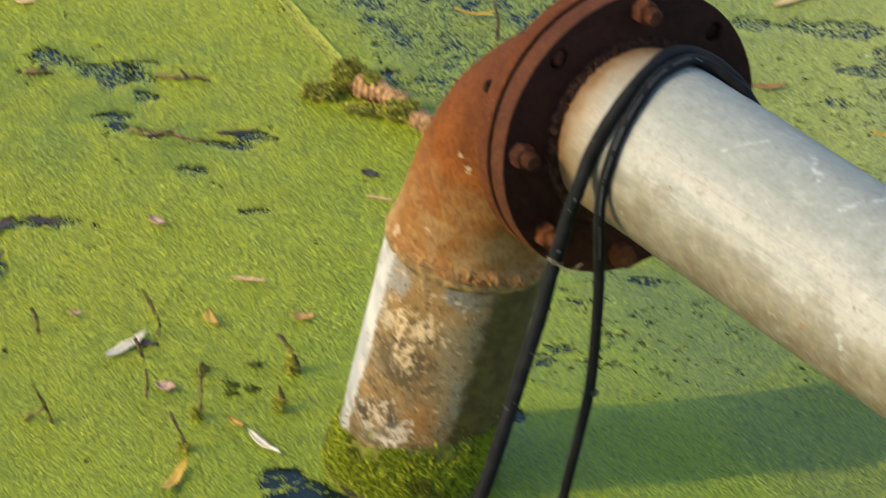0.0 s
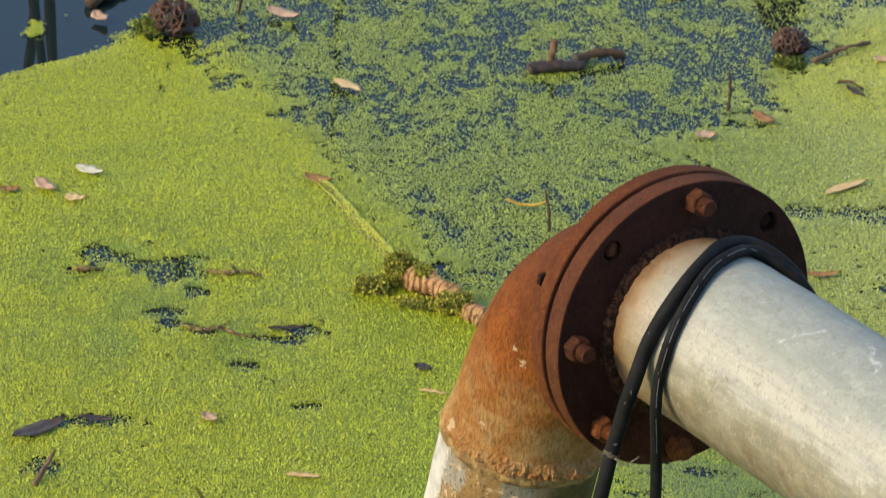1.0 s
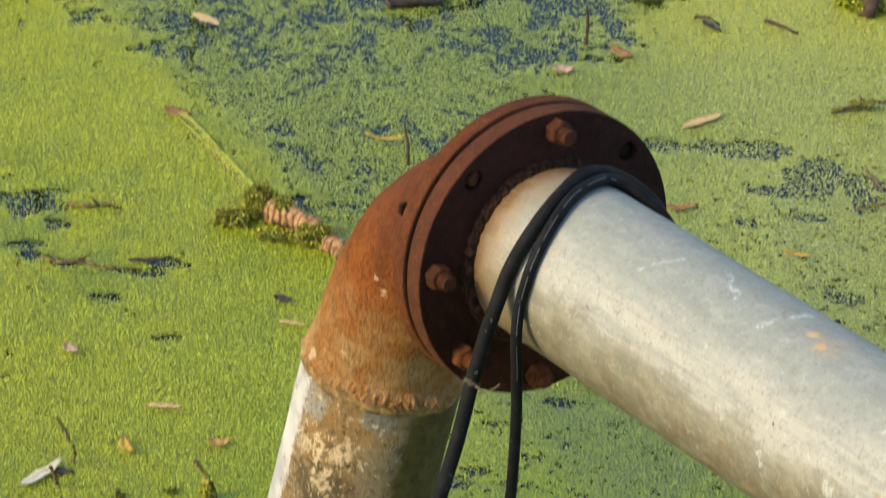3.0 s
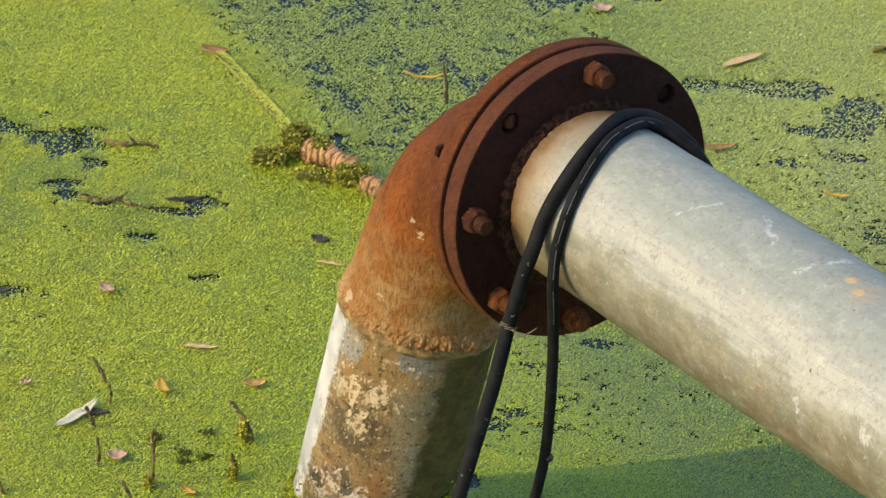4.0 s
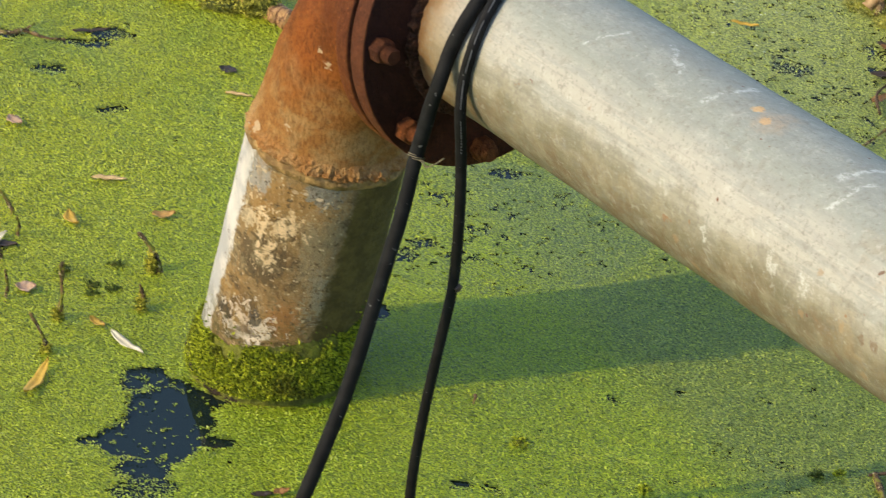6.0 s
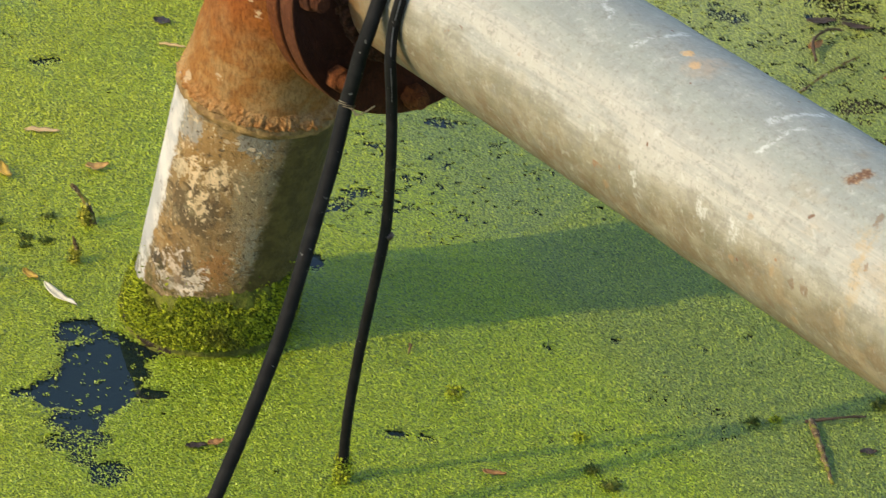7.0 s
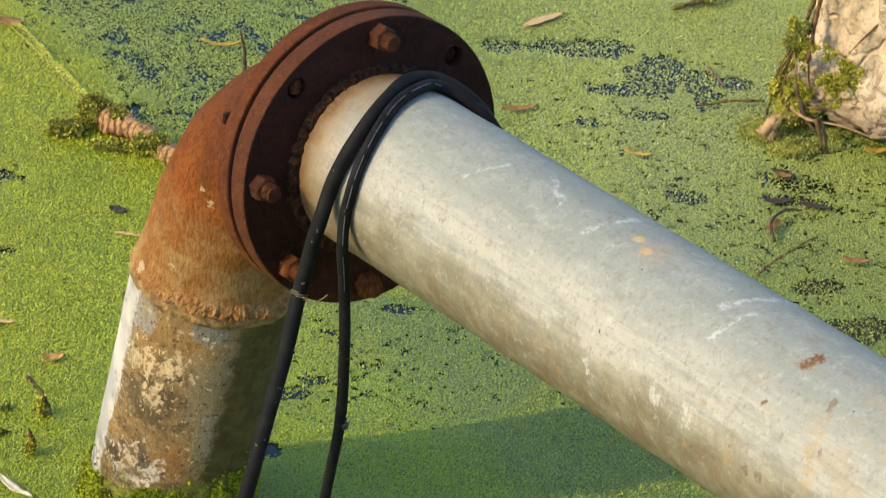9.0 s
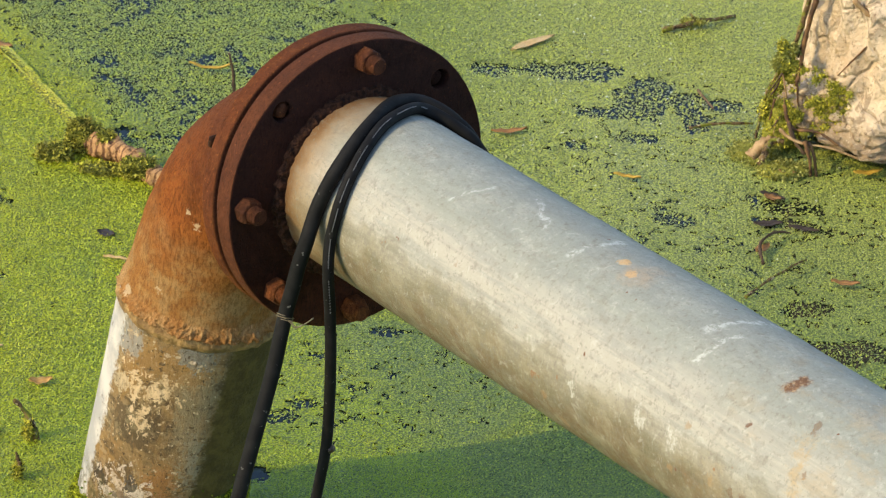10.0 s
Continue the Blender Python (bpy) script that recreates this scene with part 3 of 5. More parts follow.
MOSSY = mossy_twig()
TWIG = plain("dark_twig", (0.045, 0.026, 0.014), (0.105, 0.064, 0.034), 90, 0.8, by_piece=0.5)
WOOD = plain("dead_brown_wood", (0.10, 0.058, 0.028), (0.21, 0.125, 0.062), 60, 0.8)
POD = plain("dried_pod", (0.045, 0.023, 0.014), (0.115, 0.056, 0.031), 90, 0.85, by_piece=0.4)
def husk_mat():
    m = Mat("orange_brown_husk")
    run = m.math("ADD", m.along(Vector((-0.15, 0.84, 0)), Vector((0.74, -0.67, 0))), m.math("MULTIPLY", m.noise(40, 3), 0.012))
    c = m.mix(m.noise(70, 5), (0.27, 0.135, 0.050), (0.56, 0.345, 0.155))
    c = m.mix(m.ramp(m.math("SINE", m.math("MULTIPLY", run, 640.0)), 0.35, 0.8), c, (0.15, 0.072, 0.032))
    c = m.mix(m.ramp(m.noise(120, 5, 0.7), 0.52, 0.62), c, (0.14, 0.07, 0.035))
    m.bump(m.noise(160, 4), 0.9, 0.005)
    return m.done(c, 0.8, 0.0, 0.3)


CORE = husk_mat()
LEAF_TAN = plain("tan_dead_leaf", (0.56, 0.37, 0.15), (0.70, 0.50, 0.24), 120, 0.6, by_piece=0.3)
LEAF_PALE = plain("pale_dead_leaf", (0.54, 0.48, 0.33), (0.69, 0.63, 0.46), 120, 0.6)
LEAF_YELLOW = plain("yellow_leaf", (0.50, 0.30, 0.035), (0.62, 0.42, 0.07), 120, 0.5, by_piece=0.3)
LEAF_PINK = plain("pinkish_leaf", (0.44, 0.27, 0.16), (0.58, 0.39, 0.24), 120, 0.6)
LEAF_BROWN = plain("brown_leaf", (0.27, 0.125, 0.038), (0.42, 0.22, 0.075), 120, 0.6, by_piece=0.4)
LEAF_DARK = plain("sodden_dark_leaf", (0.035, 0.025, 0.018), (0.075, 0.05, 0.035), 120, 0.45)
STEM = plain("yellow_stem", (0.30, 0.32, 0.03), (0.38, 0.39, 0.05), 80, 0.6)
ROOT = plain("brown_root", (0.055, 0.026, 0.011), (0.23, 0.12, 0.045), 70, 0.75)
STRAW = plain("dry_straw", (0.24, 0.145, 0.06), (0.46, 0.31, 0.15), 70, 0.7)
MOSS_PALE = moss_mat("yellow_moss", (0.11, 0.13, 0.010), (0.66, 0.60, 0.060))
MOSS_WEED = moss_mat("drab_weed", (0.11, 0.13, 0.022), (0.46, 0.45, 0.12))
MOSS_FELT = plain("yellow_moss_felt", (0.13, 0.14, 0.016), (0.30, 0.29, 0.035), 90, 0.9)
WIRE = plain("thin_tie_wire", (0.13, 0.105, 0.06), (0.24, 0.20, 0.12), 200, 0.5)
PRINT = plain("pale_print", (0.075, 0.077, 0.080), (0.125, 0.126, 0.13), 300, 0.6)
EARTH = plain("bank_earth", (0.10, 0.075, 0.045), (0.17, 0.13, 0.075), 6, 0.95, bump=0.8, dist=0.02)


# ---- mesh helpers ----
def part(name, bm, material, parent=None, label="", smooth=True):
    """Links a bmesh as one mesh object, under a thing or a part if one is given."""
    mesh = bpy.data.meshes.new(name)
    bmesh.ops.recalc_face_normals(bm, faces=bm.faces[:])
    bm.to_mesh(mesh)
    bm.free()
    mesh.materials.append(material)
    if smooth:
        mesh.polygons.foreach_set("use_smooth", [True] * len(mesh.polygons))
    ob = new(name, mesh)
    ob.parent = parent
    return tagged(ob, label)


def empty(name, label, category, group="", kind=""):
    return tagged(new(name), label, category, group, kind)


def basis(way):
    way = Vector(way).normalized()
    a = way.cross(Vector((0, 0, 1)) if abs(way.z) < 0.9 else Vector((1, 0, 0))).normalized()
    return a, way.cross(a)


def sweep(bm, points, radii, segs=16, closed_ends=True, rough=0.0, scale=40.0, inner=None):
    """A tube of changing radius along points, with a frame carried along; rough: uneven by that many metres."""
    pts = [Vector(p) for p in points]
    ways = [(pts[min(i + 1, len(pts) - 1)] - pts[max(i - 1, 0)]).normalized() for i in range(len(pts))]
    a, _ = basis(ways[0])
    rings = []
    for p, w, r in zip(pts, ways, radii):
        a = (a - w * a.dot(w)).normalized()
        b = w.cross(a)
        ring = []
        for k in range(segs):
            u = a * math.cos(math.tau * k / segs) + b * math.sin(math.tau * k / segs)
            v = p + u * r
            if rough:
                v = v + u * rough * noise.fractal(v * scale, 1.0, 2.0, 3)
            ring.append(bm.verts.new(v))
        rings.append(ring)
    for q, s in zip(rings, rings[1:]):
        for k in range(segs):
            bm.faces.new((q[k], q[(k + 1) % segs], s[(k + 1) % segs], s[k]))
    if closed_ends:
        bm.faces.new(rings[0][::-1])
        bm.faces.new(rings[-1])
    return rings


def glide(points, per=8):
    """Catmull-Rom through points."""
    pts = [Vector(p) for p in points]
    out = []
    for i in range(len(pts) - 1):
        p0, p1, p2, p3 = pts[max(i - 1, 0)], pts[i], pts[i + 1], pts[min(i + 2, len(pts) - 1)]
        for k in range(per):
            t = k / per
            out.append(0.5 * (2 * p1 + (p2 - p0) * t + (2 * p0 - 5 * p1 + 4 * p2 - p3) * t * t + (3 * p1 - p0 - 3 * p2 + p3) * t ** 3))
    return out + [pts[-1]]


def bead(bm, centre, way, radius, thick, lumps, turns=160, segs=10, flat=1.0):
    """An uneven weld bead round an axis."""
    a, b = basis(way)
    rings = []
    for k in range(turns):
        f = math.tau * k / turns
        u = a * math.cos(f) + b * math.sin(f)
        c = centre + u * radius
        g = 1 + 0.4 * lumps * noise.fractal(c * 40, 1.0, 2.0, 2)
        ring = []
        for j in range(segs):
            h = math.tau * j / segs
            v = c + (u * math.cos(h) + way * math.sin(h) * flat) * thick * g
            out = (v - c).normalized()
            ring.append(bm.verts.new(v + out * lumps * thick * (0.5 * noise.fractal(v * 150, 1.0, 2.0, 2) + 0.55 * noise.fractal(v * 420, 1.0, 2.0, 3))))
        rings.append(ring)
    for k in range(turns):
        q, s = rings[k], rings[(k + 1) % turns]
        for j in range(segs):
            bm.faces.new((q[j], q[(j + 1) % segs], s[(j + 1) % segs], s[j]))


def soft_noise(x, y, seed):
    """Value noise on a lattice, 0 to 1, for arrays."""
    i, j = np.floor(x).astype(np.int64), np.floor(y).astype(np.int64)
    fx, fy = x - i, y - j
    fx, fy = fx * fx * (3 - 2 * fx), fy * fy * (3 - 2 * fy)

    def h(a, b):
        n = (a * 374761393 + b * 668265263 + seed * 982451653) & 0x7FFFFFFF
        n = ((n ^ (n >> 13)) * 1274126177) & 0x7FFFFFFF
        return ((n ^ (n >> 16)) & 0xFFFF) / 65535.0

    return (h(i, j) * (1 - fx) + h(i + 1, j) * fx) * (1 - fy) + (h(i, j + 1) * (1 - fx) + h(i + 1, j + 1) * fx) * fy


def layered(x, y, seed, octaves=4):
    total, amp, norm = 0.0, 1.0, 0.0
    for k in range(octaves):
        total, norm = total + amp * soft_noise(x * 2 ** k + 17.3 * k, y * 2 ** k - 9.1 * k, seed + k), norm + amp
        amp *= 0.55
    return total / norm


def step(v, a, b):
    t = np.clip((v - a) / (b - a), 0, 1)
    return t * t * (3 - 2 * t)


def mesh_of(name, verts, faces_size, faces, material, parent=None):
    """A mesh from arrays: vertices (n, 3) and faces of one size."""
    mesh = bpy.data.meshes.new(name)
    mesh.vertices.add(len(verts))
    mesh.vertices.foreach_set("co", np.ascontiguousarray(verts, np.float32).ravel())
    mesh.loops.add(faces.size)
    mesh.loops.foreach_set("vertex_index", np.ascontiguousarray(faces, np.int32).ravel())
    mesh.polygons.add(len(faces))
    mesh.polygons.foreach_set("loop_start", np.arange(0, faces.size, faces_size, dtype=np.int32))
    mesh.update(calc_edges=True)
    mesh.materials.append(material)
    ob = new(name, mesh)
    ob.parent = parent
    return ob


def leaflets(name, places, normals, size, material, parent=None, rng=None, spread=0.9, slim=0.42):
    """Many tiny pointed leaves, each a folded pair of triangles, at places, leaning out along normals."""
    rng = rng or np.random.default_rng(5)
    n = len(places)
    out = normals + rng.normal(0, spread, (n, 3))
    out /= np.linalg.norm(out, axis=1, keepdims=True)
    side = np.cross(out, rng.normal(0, 1, (n, 3)))
    side /= np.linalg.norm(side, axis=1, keepdims=True)
    lift = np.cross(side, out)
    s = size * rng.uniform(0.6, 1.35, (n, 1))
    v = np.stack([places - out * s * 0.3, places + side * s * slim + out * s * 0.35 + lift * s * 0.12,
                  places + out * s * 1.0, places - side * s * slim + out * s * 0.35 + lift * s * 0.12], 1).reshape(-1, 3)
    return mesh_of(name, v, 4, np.arange(4 * n).reshape(n, 4), material, parent)


# ---- water, duckweed ----
bm = bmesh.new()
bmesh.ops.create_grid(bm, x_segments=8, y_segments=8, size=1500)
for v in bm.verts:
    v.co.z = -0.0034
tagged(part("water", bm, WATER), "still dark pond water between floating duckweed", "water", kind="structure")

bm = bmesh.new()
for i in range(41):
    for j in range(13):
        y = -3.0 - j * 0.5
        z = min(1.0, max(-0.15, (-3.1 - y) * 0.55)) + 0.05 * noise.noise(Vector((i * 0.5, j * 0.6, 3)))
        bm.verts.new((-10 + i * 0.5, y, z))
bm.verts.ensure_lookup_table()
for i in range(40):
    for j in range(12):
        a = i * 13 + j
        bm.faces.new((bm.verts[a], bm.verts[a + 13], bm.verts[a + 14], bm.verts[a + 1]))
tagged(part("bank", bm, EARTH), "bare brown earth bank beside the pond", "bank", kind="structure")

# open places in the mat: x, y, half length, half width, angle, openness
PUDDLES = [(-0.516, 0.852, 0.040, 0.026, 0, 1.5), (-0.535, 0.808, 0.024, 0.012, 10, 1.3), (-0.472, 0.838, 0.026, 0.016, -10, 1.2), (-0.424, 0.826, 0.046, 0.028, 10, 1.5), (-0.398, 0.775, 0.018, 0.024, 0, 1.3),
           (-0.434, 0.712, 0.026, 0.012, 10, 1.0), (-0.390, 0.682, 0.040, 0.012, -10, 1.1), (-0.310, 0.672, 0.030, 0.010, 0, 0.9), (-0.268, 0.698, 0.026, 0.012, 10, 1.0),
           (-0.316, 0.595, 0.018, 0.012, 10, 1.1), (-0.228, 0.513, 0.018, 0.009, 20, 0.8), (-0.500, 0.325, 0.022, 0.020, 0, 0.6), (-0.480, 0.430, 0.040, 0.014, 10, 0.62)]
POOLS = [(-0.128, -0.060, 0.020, 0.022, -30, 1.25), (-0.098, -0.100, 0.036, 0.040, 0, 1.25), (-0.060, -0.098, 0.020, 0.016, -20, 1.2), (-0.108, -0.160, 0.044, 0.040, 0, 1.25), (-0.140, -0.082, 0.014, 0.010, -20, 1.0), (-0.122, -0.110, 0.026, 0.024, 0, 1.4),
         (-0.072, -0.145, 0.022, 0.040, 0, 1.2), (-0.044, -0.176, 0.018, 0.010, 8, 1.1), (-0.140, -0.185, 0.026, 0.026, 15, 1.1), (-0.100, -0.200, 0.032, 0.024, 0, 1.1),
         (-0.108, -0.236, 0.030, 0.020, 10, 0.55), (-0.175, -0.192, 0.010, 0.010, 0, 0.8), (-0.105, -0.270, 0.034, 0.020, 20, 0.42), (-0.070, -0.325, 0.020, 0.016, 30, 0.40), (-0.100, -0.300, 0.014, 0.012, 0, 0.36),
         (0.114, 0.239, 0.020, 0.013, 0, 1.4), (0.103, 0.114, 0.012, 0.016, 20, 1.2), (0.142, 0.268, 0.016, 0.009, 0, 0.8), (0.232, 0.443, 0.024, 0.009, 5, 1.2)]
SLITS = [(0.576, 1.070, 0.022, 0.062, 10, 1.15), (0.590, 1.035, 0.022, 0.030, 30, 1.15), (0.610, 1.078, 0.022, 0.014, 0, 1.1), (0.535, 1.115, 0.045, 0.040, -20, 0.60), (0.525, 1.065, 0.035, 0.030, 0, 0.55),
         (0.465, 1.150, 0.050, 0.022, 0, 0.55), (0.390, 1.142, 0.060, 0.022, 0, 0.55), (0.470, 1.038, 0.035, 0.016, 0, 0.50), (0.510, 0.972, 0.020, 0.009, 0, 0.7), (0.440, 0.942, 0.018, 0.010, 0, 0.6), (0.690, 0.810, 0.030, 0.014, 0, 1.2),
         (0.695, 0.765, 0.045, 0.014, -10, 0.9), (0.210, -0.211, 0.012, 0.009, 7, 0.75), (0.238, -0.214, 0.016, 0.006, -30, 0.55), (0.745, 0.470, 0.040, 0.022, 0, 0.9), (0.700, 0.560, 0.024, 0.012, 10, 0.8), (0.560, 0.760, 0.020, 0.010, 0, 0.8)]


def loosened(x, y):
    """1 where the mat is loose and patchy, beyond the floating stem."""
    wob = layered(x * 16, y * 16, 11) - 0.5
    left = np.interp(y, [0.7, 0.8, 0.97, 1.11, 1.25, 1.40, 1.55, 1.75], [0.08, -0.10, -0.20, -0.29, -0.36, -0.47, -0.62, -1.2])
    right = np.interp(y, [0.70, 0.95, 1.15, 1.31, 1.38, 1.48, 1.54, 1.625, 1.745, 1.813, 1.846, 1.95], [0.06, 0.12, 0.14, 0.14, 0.20, 0.28, 0.27, 0.31, 0.365, 0.444, 0.554, 1.6])
    return step(x - left + 0.25 * wob, -0.05, 0.19) * step(right - x + 0.20 * wob, -0.05, 0.05) * step(y, 0.72, 0.82)


def sparse(x, y):
    """1 where the mat beside the rock is one frond thick, with water between."""
    return step(x, 0.28, 0.50) * step(y, 0.20, 0.40) * step(y, 1.35, 1.05)


def openness(x, y):
    """How far the duckweed is open to the water, 0 to 1, before the fine clumping."""
    wob = layered(x * 16, y * 16, 11) - 0.5
    fine = layered(x * 45, y * 30, 23) - 0.5
    o = np.zeros_like(x)
    for cx, cy, a, b, ang, deep, ragged in [(*q[:2], 1.05 * q[2], 1.05 * q[3], q[4], 0.72 * q[5], 1.05) for q in PUDDLES] + [(*q, 1.0) for q in SLITS] + [(*q, 0.55) for q in POOLS]:
        c, s = math.cos(radians(ang)), math.sin(radians(ang))
        u, v = ((x - cx) * c + (y - cy) * s) / a, ((y - cy) * c - (x - cx) * s) / b
        d = np.sqrt(u * u + v * v) + ragged * (2.0 * wob + 1.7 * fine)
        o = np.maximum(o, deep * step(d, 1.35, 0.6))
    # the loose, patchy water beyond the floating stem
    loose = loosened(x, y)
    drift = 0.16 * layered(x * 210, y * 160, 47, 2) + 0.40 * layered(x * 80 + 1.2 * wob, y * 58, 41, 3) + 0.44 * layered(x * 27, y * 20, 45, 3) + 0.12 * fine + 0.34 * (layered(x * 8, y * 8, 43) - 0.5)
    far = step(y, 1.10, 1.75)
    o = np.maximum(o, 0.95 * step(loose, 0.02, 0.10) * step(drift - 0.09 * (1 - loose), 0.550 - 0.110 * far, 0.630 - 0.110 * far))
    # small gaps on the near side of the rock and beside the standing pipe
    gaps = 0.68 * step(x, 0.25, 0.6) * step(y, 0.25, 0.45) * step(y, 1.0, 0.85) + 0.20 * step(x, 0.2, 0.4) * step(y, 0.85, 1.0) * step(y, 1.35, 1.2)
    gaps = gaps + 0.62 * step(np.hypot((x - 0.2) / 0.16, (y - 0.30) / 0.14), 1.2, 0.5) + 0.35 * step(np.hypot((x - 0.47) / 0.1, (y + 0.15) / 0.09), 1.2, 0.5)
    o = np.maximum(o, 0.7 * gaps * step(0.72 * layered(x * 130, y * 110, 57, 3) + 0.28 * layered(x * 20, y * 24, 58, 3), 0.59, 0.68))
    # rare small pits anywhere in the mat
    o = np.maximum(o, 0.45 * step(layered(x * 42, y * 40, 63, 3) + 0.15 * fine, 0.825, 0.86))
    # open water in the far corner
    edge = (y - 1.337) - (x + 0.74) * 1.10 + 0.05 * wob
    o = np.maximum(o, step(edge, -0.01, 0.02) * step(x + 0.15 * wob, -0.570, -0.620) * step(layered(x * 14, y * 18, 71), 0.80, 0.66))
    return np.clip(o, 0, 1)


def ridge(x, y):
    """1 on the heaped edge of the thick mat."""
    off = (x + 0.29) * 0.870 + (y - 1.11) * 0.493 + 0.006 * (layered(x * 30, y * 30, 77) - 0.5)
    run = (x + 0.29) * 0.493 - (y - 1.11) * 0.870
    return step(np.abs(off), 0.009, 0.003) * step(run, -0.01, 0.03) * step(run, 0.29, 0.25)


rng = np.random.default_rng(7)
near_far = []
for pitch, y0, y1 in ((0.0018, -0.42, 0.22), (0.0021, 0.22, 0.80), (0.0024, 0.80, 2.2)):
    gx, gy = np.meshgrid(np.arange(-1.0, 0.93, pitch), np.arange(y0, y1, pitch * 0.87))
    gx = gx + (np.arange(gx.shape[0])[:, None] % 2) * pitch / 2
    gx, gy = gx.ravel() + rng.uniform(-0.4, 0.4, gx.size) * pitch, gy.ravel() + rng.uniform(-0.38, 0.38, gx.size) * pitch
    inside = (gx > -0.50 - 0.22 * np.maximum(gy, -0.3) + 0.55 * np.maximum(-0.1 - gy, 0)) & (gx < 0.76 + 0.10 * np.maximum(gy, 0)) & ~((gy > 1.75) & (gx > 0.55 + 0.5 * (2.3 - gy)))
    near_far.append(np.stack([gx[inside], gy[inside], np.full(inside.sum(), pitch)], 1))
gx, gy, pitch = np.concatenate(near_far).T
opened = openness(gx, gy)
thin = np.where((gx < -0.54) & (gy > 1.2), 0.90, np.where((loosened(gx, gy) > 0.5) & (gy > 0.7), 0.52 + 0.14 * step(gy, 1.1, 1.5), np.where((gx < -0.2) & (gy > 0.2), 0.60, np.where(((gx > 0.25) & (gy > 0.3)) | (np.hypot((gx - 0.2) / 0.19, (gy - 0.32) / 0.14) < 1), 0.48, 0.88)))) + 0.09 * opened
clump = step(layered(gx * 150, gy * 150, 201, 2), 0.66, 0.76) * step(gy, 0.5, 0.3)   # rafts of fronds adrift in the pools
thin = thin + 0.07 * step(gy, 0.5, 0.3) - 0.80 * clump
keep = rng.random(gx.size) > np.where(opened > 0.5, thin, opened * 1.3) + 0.012
keep &= np.hypot(gx - FOOT.x, gy - FOOT.y) > 0.088
gx, gy, opened, pitch = gx[keep], gy[keep], opened[keep], pitch[keep]
count = gx.size
lie = rng.uniform(0, math.tau, count)
size = rng.uniform(0.38, 0.68, count) * pitch * np.interp(gy, [0.7, 0.9], [1.0, 1.12])
lean_x, lean_y = rng.normal(0, 1, count) * np.interp(gy, [0.4, 1.3], [0.36, 0.17]), rng.normal(0, 1, count) * np.interp(gy, [0.4, 1.3], [0.36, 0.17])
swell = 0.004 * (layered(gx * 9, gy * 9, 91) - 0.35) + np.interp(gy, [0.4, 1.3], [0.0016, 0.0009]) * (layered(gx * 60, gy * 60, 95) - 0.4)
base_z = np.maximum(-0.0028, swell * (1 - opened) * (1 - 0.92 * loosened(gx, gy)) + 0.009 * ridge(gx, gy) + rng.uniform(0, 0.0008, count) - 0.0025 * opened)
flat = np.clip(loosened(gx, gy) + sparse(gx, gy) + step(np.hypot((gx - 0.2) / 0.19, (gy - 0.32) / 0.16), 1.2, 0.9), 0, 1)
base_z = base_z * (1 - flat) + (0.009 * ridge(gx, gy) - 0.0026 + rng.uniform(0, 0.0006, count)) * flat
fronds = np.empty((count, 4, 3), np.float32)
for k in range(4):
    a = lie + math.tau * k / 4
    stretch = (1.35, 0.82, 1.0, 0.82)[k]
    dx, dy = np.cos(a) * size * stretch, np.sin(a) * size * stretch
    fronds[:, k] = np.stack([gx + dx, gy + dy, base_z + dx * lean_x + dy * lean_y], 1)
ob = mesh_of("duckweed", fronds.reshape(-1, 3), 4, np.arange(count * 4).reshape(count, 4), FROND)
tagged(ob, "dense mat of tiny yellow-green duckweed on the pond", "duckweed", kind="stuff")

# the drowned bed of older fronds that fills the gaps, and the far mat
cell = 0.005
bx, by = np.meshgrid(np.arange(-1.0, 0.95, cell), np.arange(-0.62, 2.3, cell))
solid = (openness(bx.ravel() + cell / 2, by.ravel() + cell / 2) < 0.12) & (loosened(bx.ravel(), by.ravel()) < 0.2 + 0.6 * layered(bx.ravel() * 40, by.ravel() * 34, 303, 3)) & (sparse(bx.ravel(), by.ravel()) < 0.75 + 0.9 * layered(bx.ravel() * 30, by.ravel() * 30, 301, 3))
bx, by = bx.ravel()[solid], by.ravel()[solid]
quads = [np.stack([bx + cell * i, by + cell * j, -0.0022 - 0.0008 * loosened(bx, by)], 1) for i, j in ((0, 0), (1, 0), (1, 1), (0, 1))]
far_v, big = [], 0.5
for x0 in np.arange(-9, 9, big):
    for y0 in np.arange(-3.12, 12, big):
        if x0 + big <= -1.0 or x0 >= 0.95 or y0 + big <= -0.62 or y0 >= 2.3:
            far_v += [(x0, y0, -0.0030), (x0 + big, y0, -0.0030), (x0 + big, y0 + big, -0.0030), (x0, y0 + big, -0.0030)]
verts = np.concatenate([np.stack(quads, 1).reshape(-1, 3), np.array(far_v)])
ob = mesh_of("duckweed_bed", verts, 4, np.arange(len(verts)).reshape(-1, 4), FROND_BED)
tagged(ob, "dull green bed of sunken duckweed", "duckweed", kind="stuff")

# ---- the pipe ----
pump_pipe = empty("pipe", "galvanised pipe bolted by a rusty flanged elbow to a standing pipe", "pipe")
T_FRONT, GAP, T_BACK = 0.0215, 0.0060, 0.0185
bm = bmesh.new()
n_steps = 60
pts = [RISE * (-0.35 + (WELD_AT + 0.35) * k / n_steps) for k in range(n_steps + 1)]
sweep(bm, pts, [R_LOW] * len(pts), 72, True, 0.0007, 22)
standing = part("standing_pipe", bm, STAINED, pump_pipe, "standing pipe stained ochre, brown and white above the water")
standing.location = FOOT


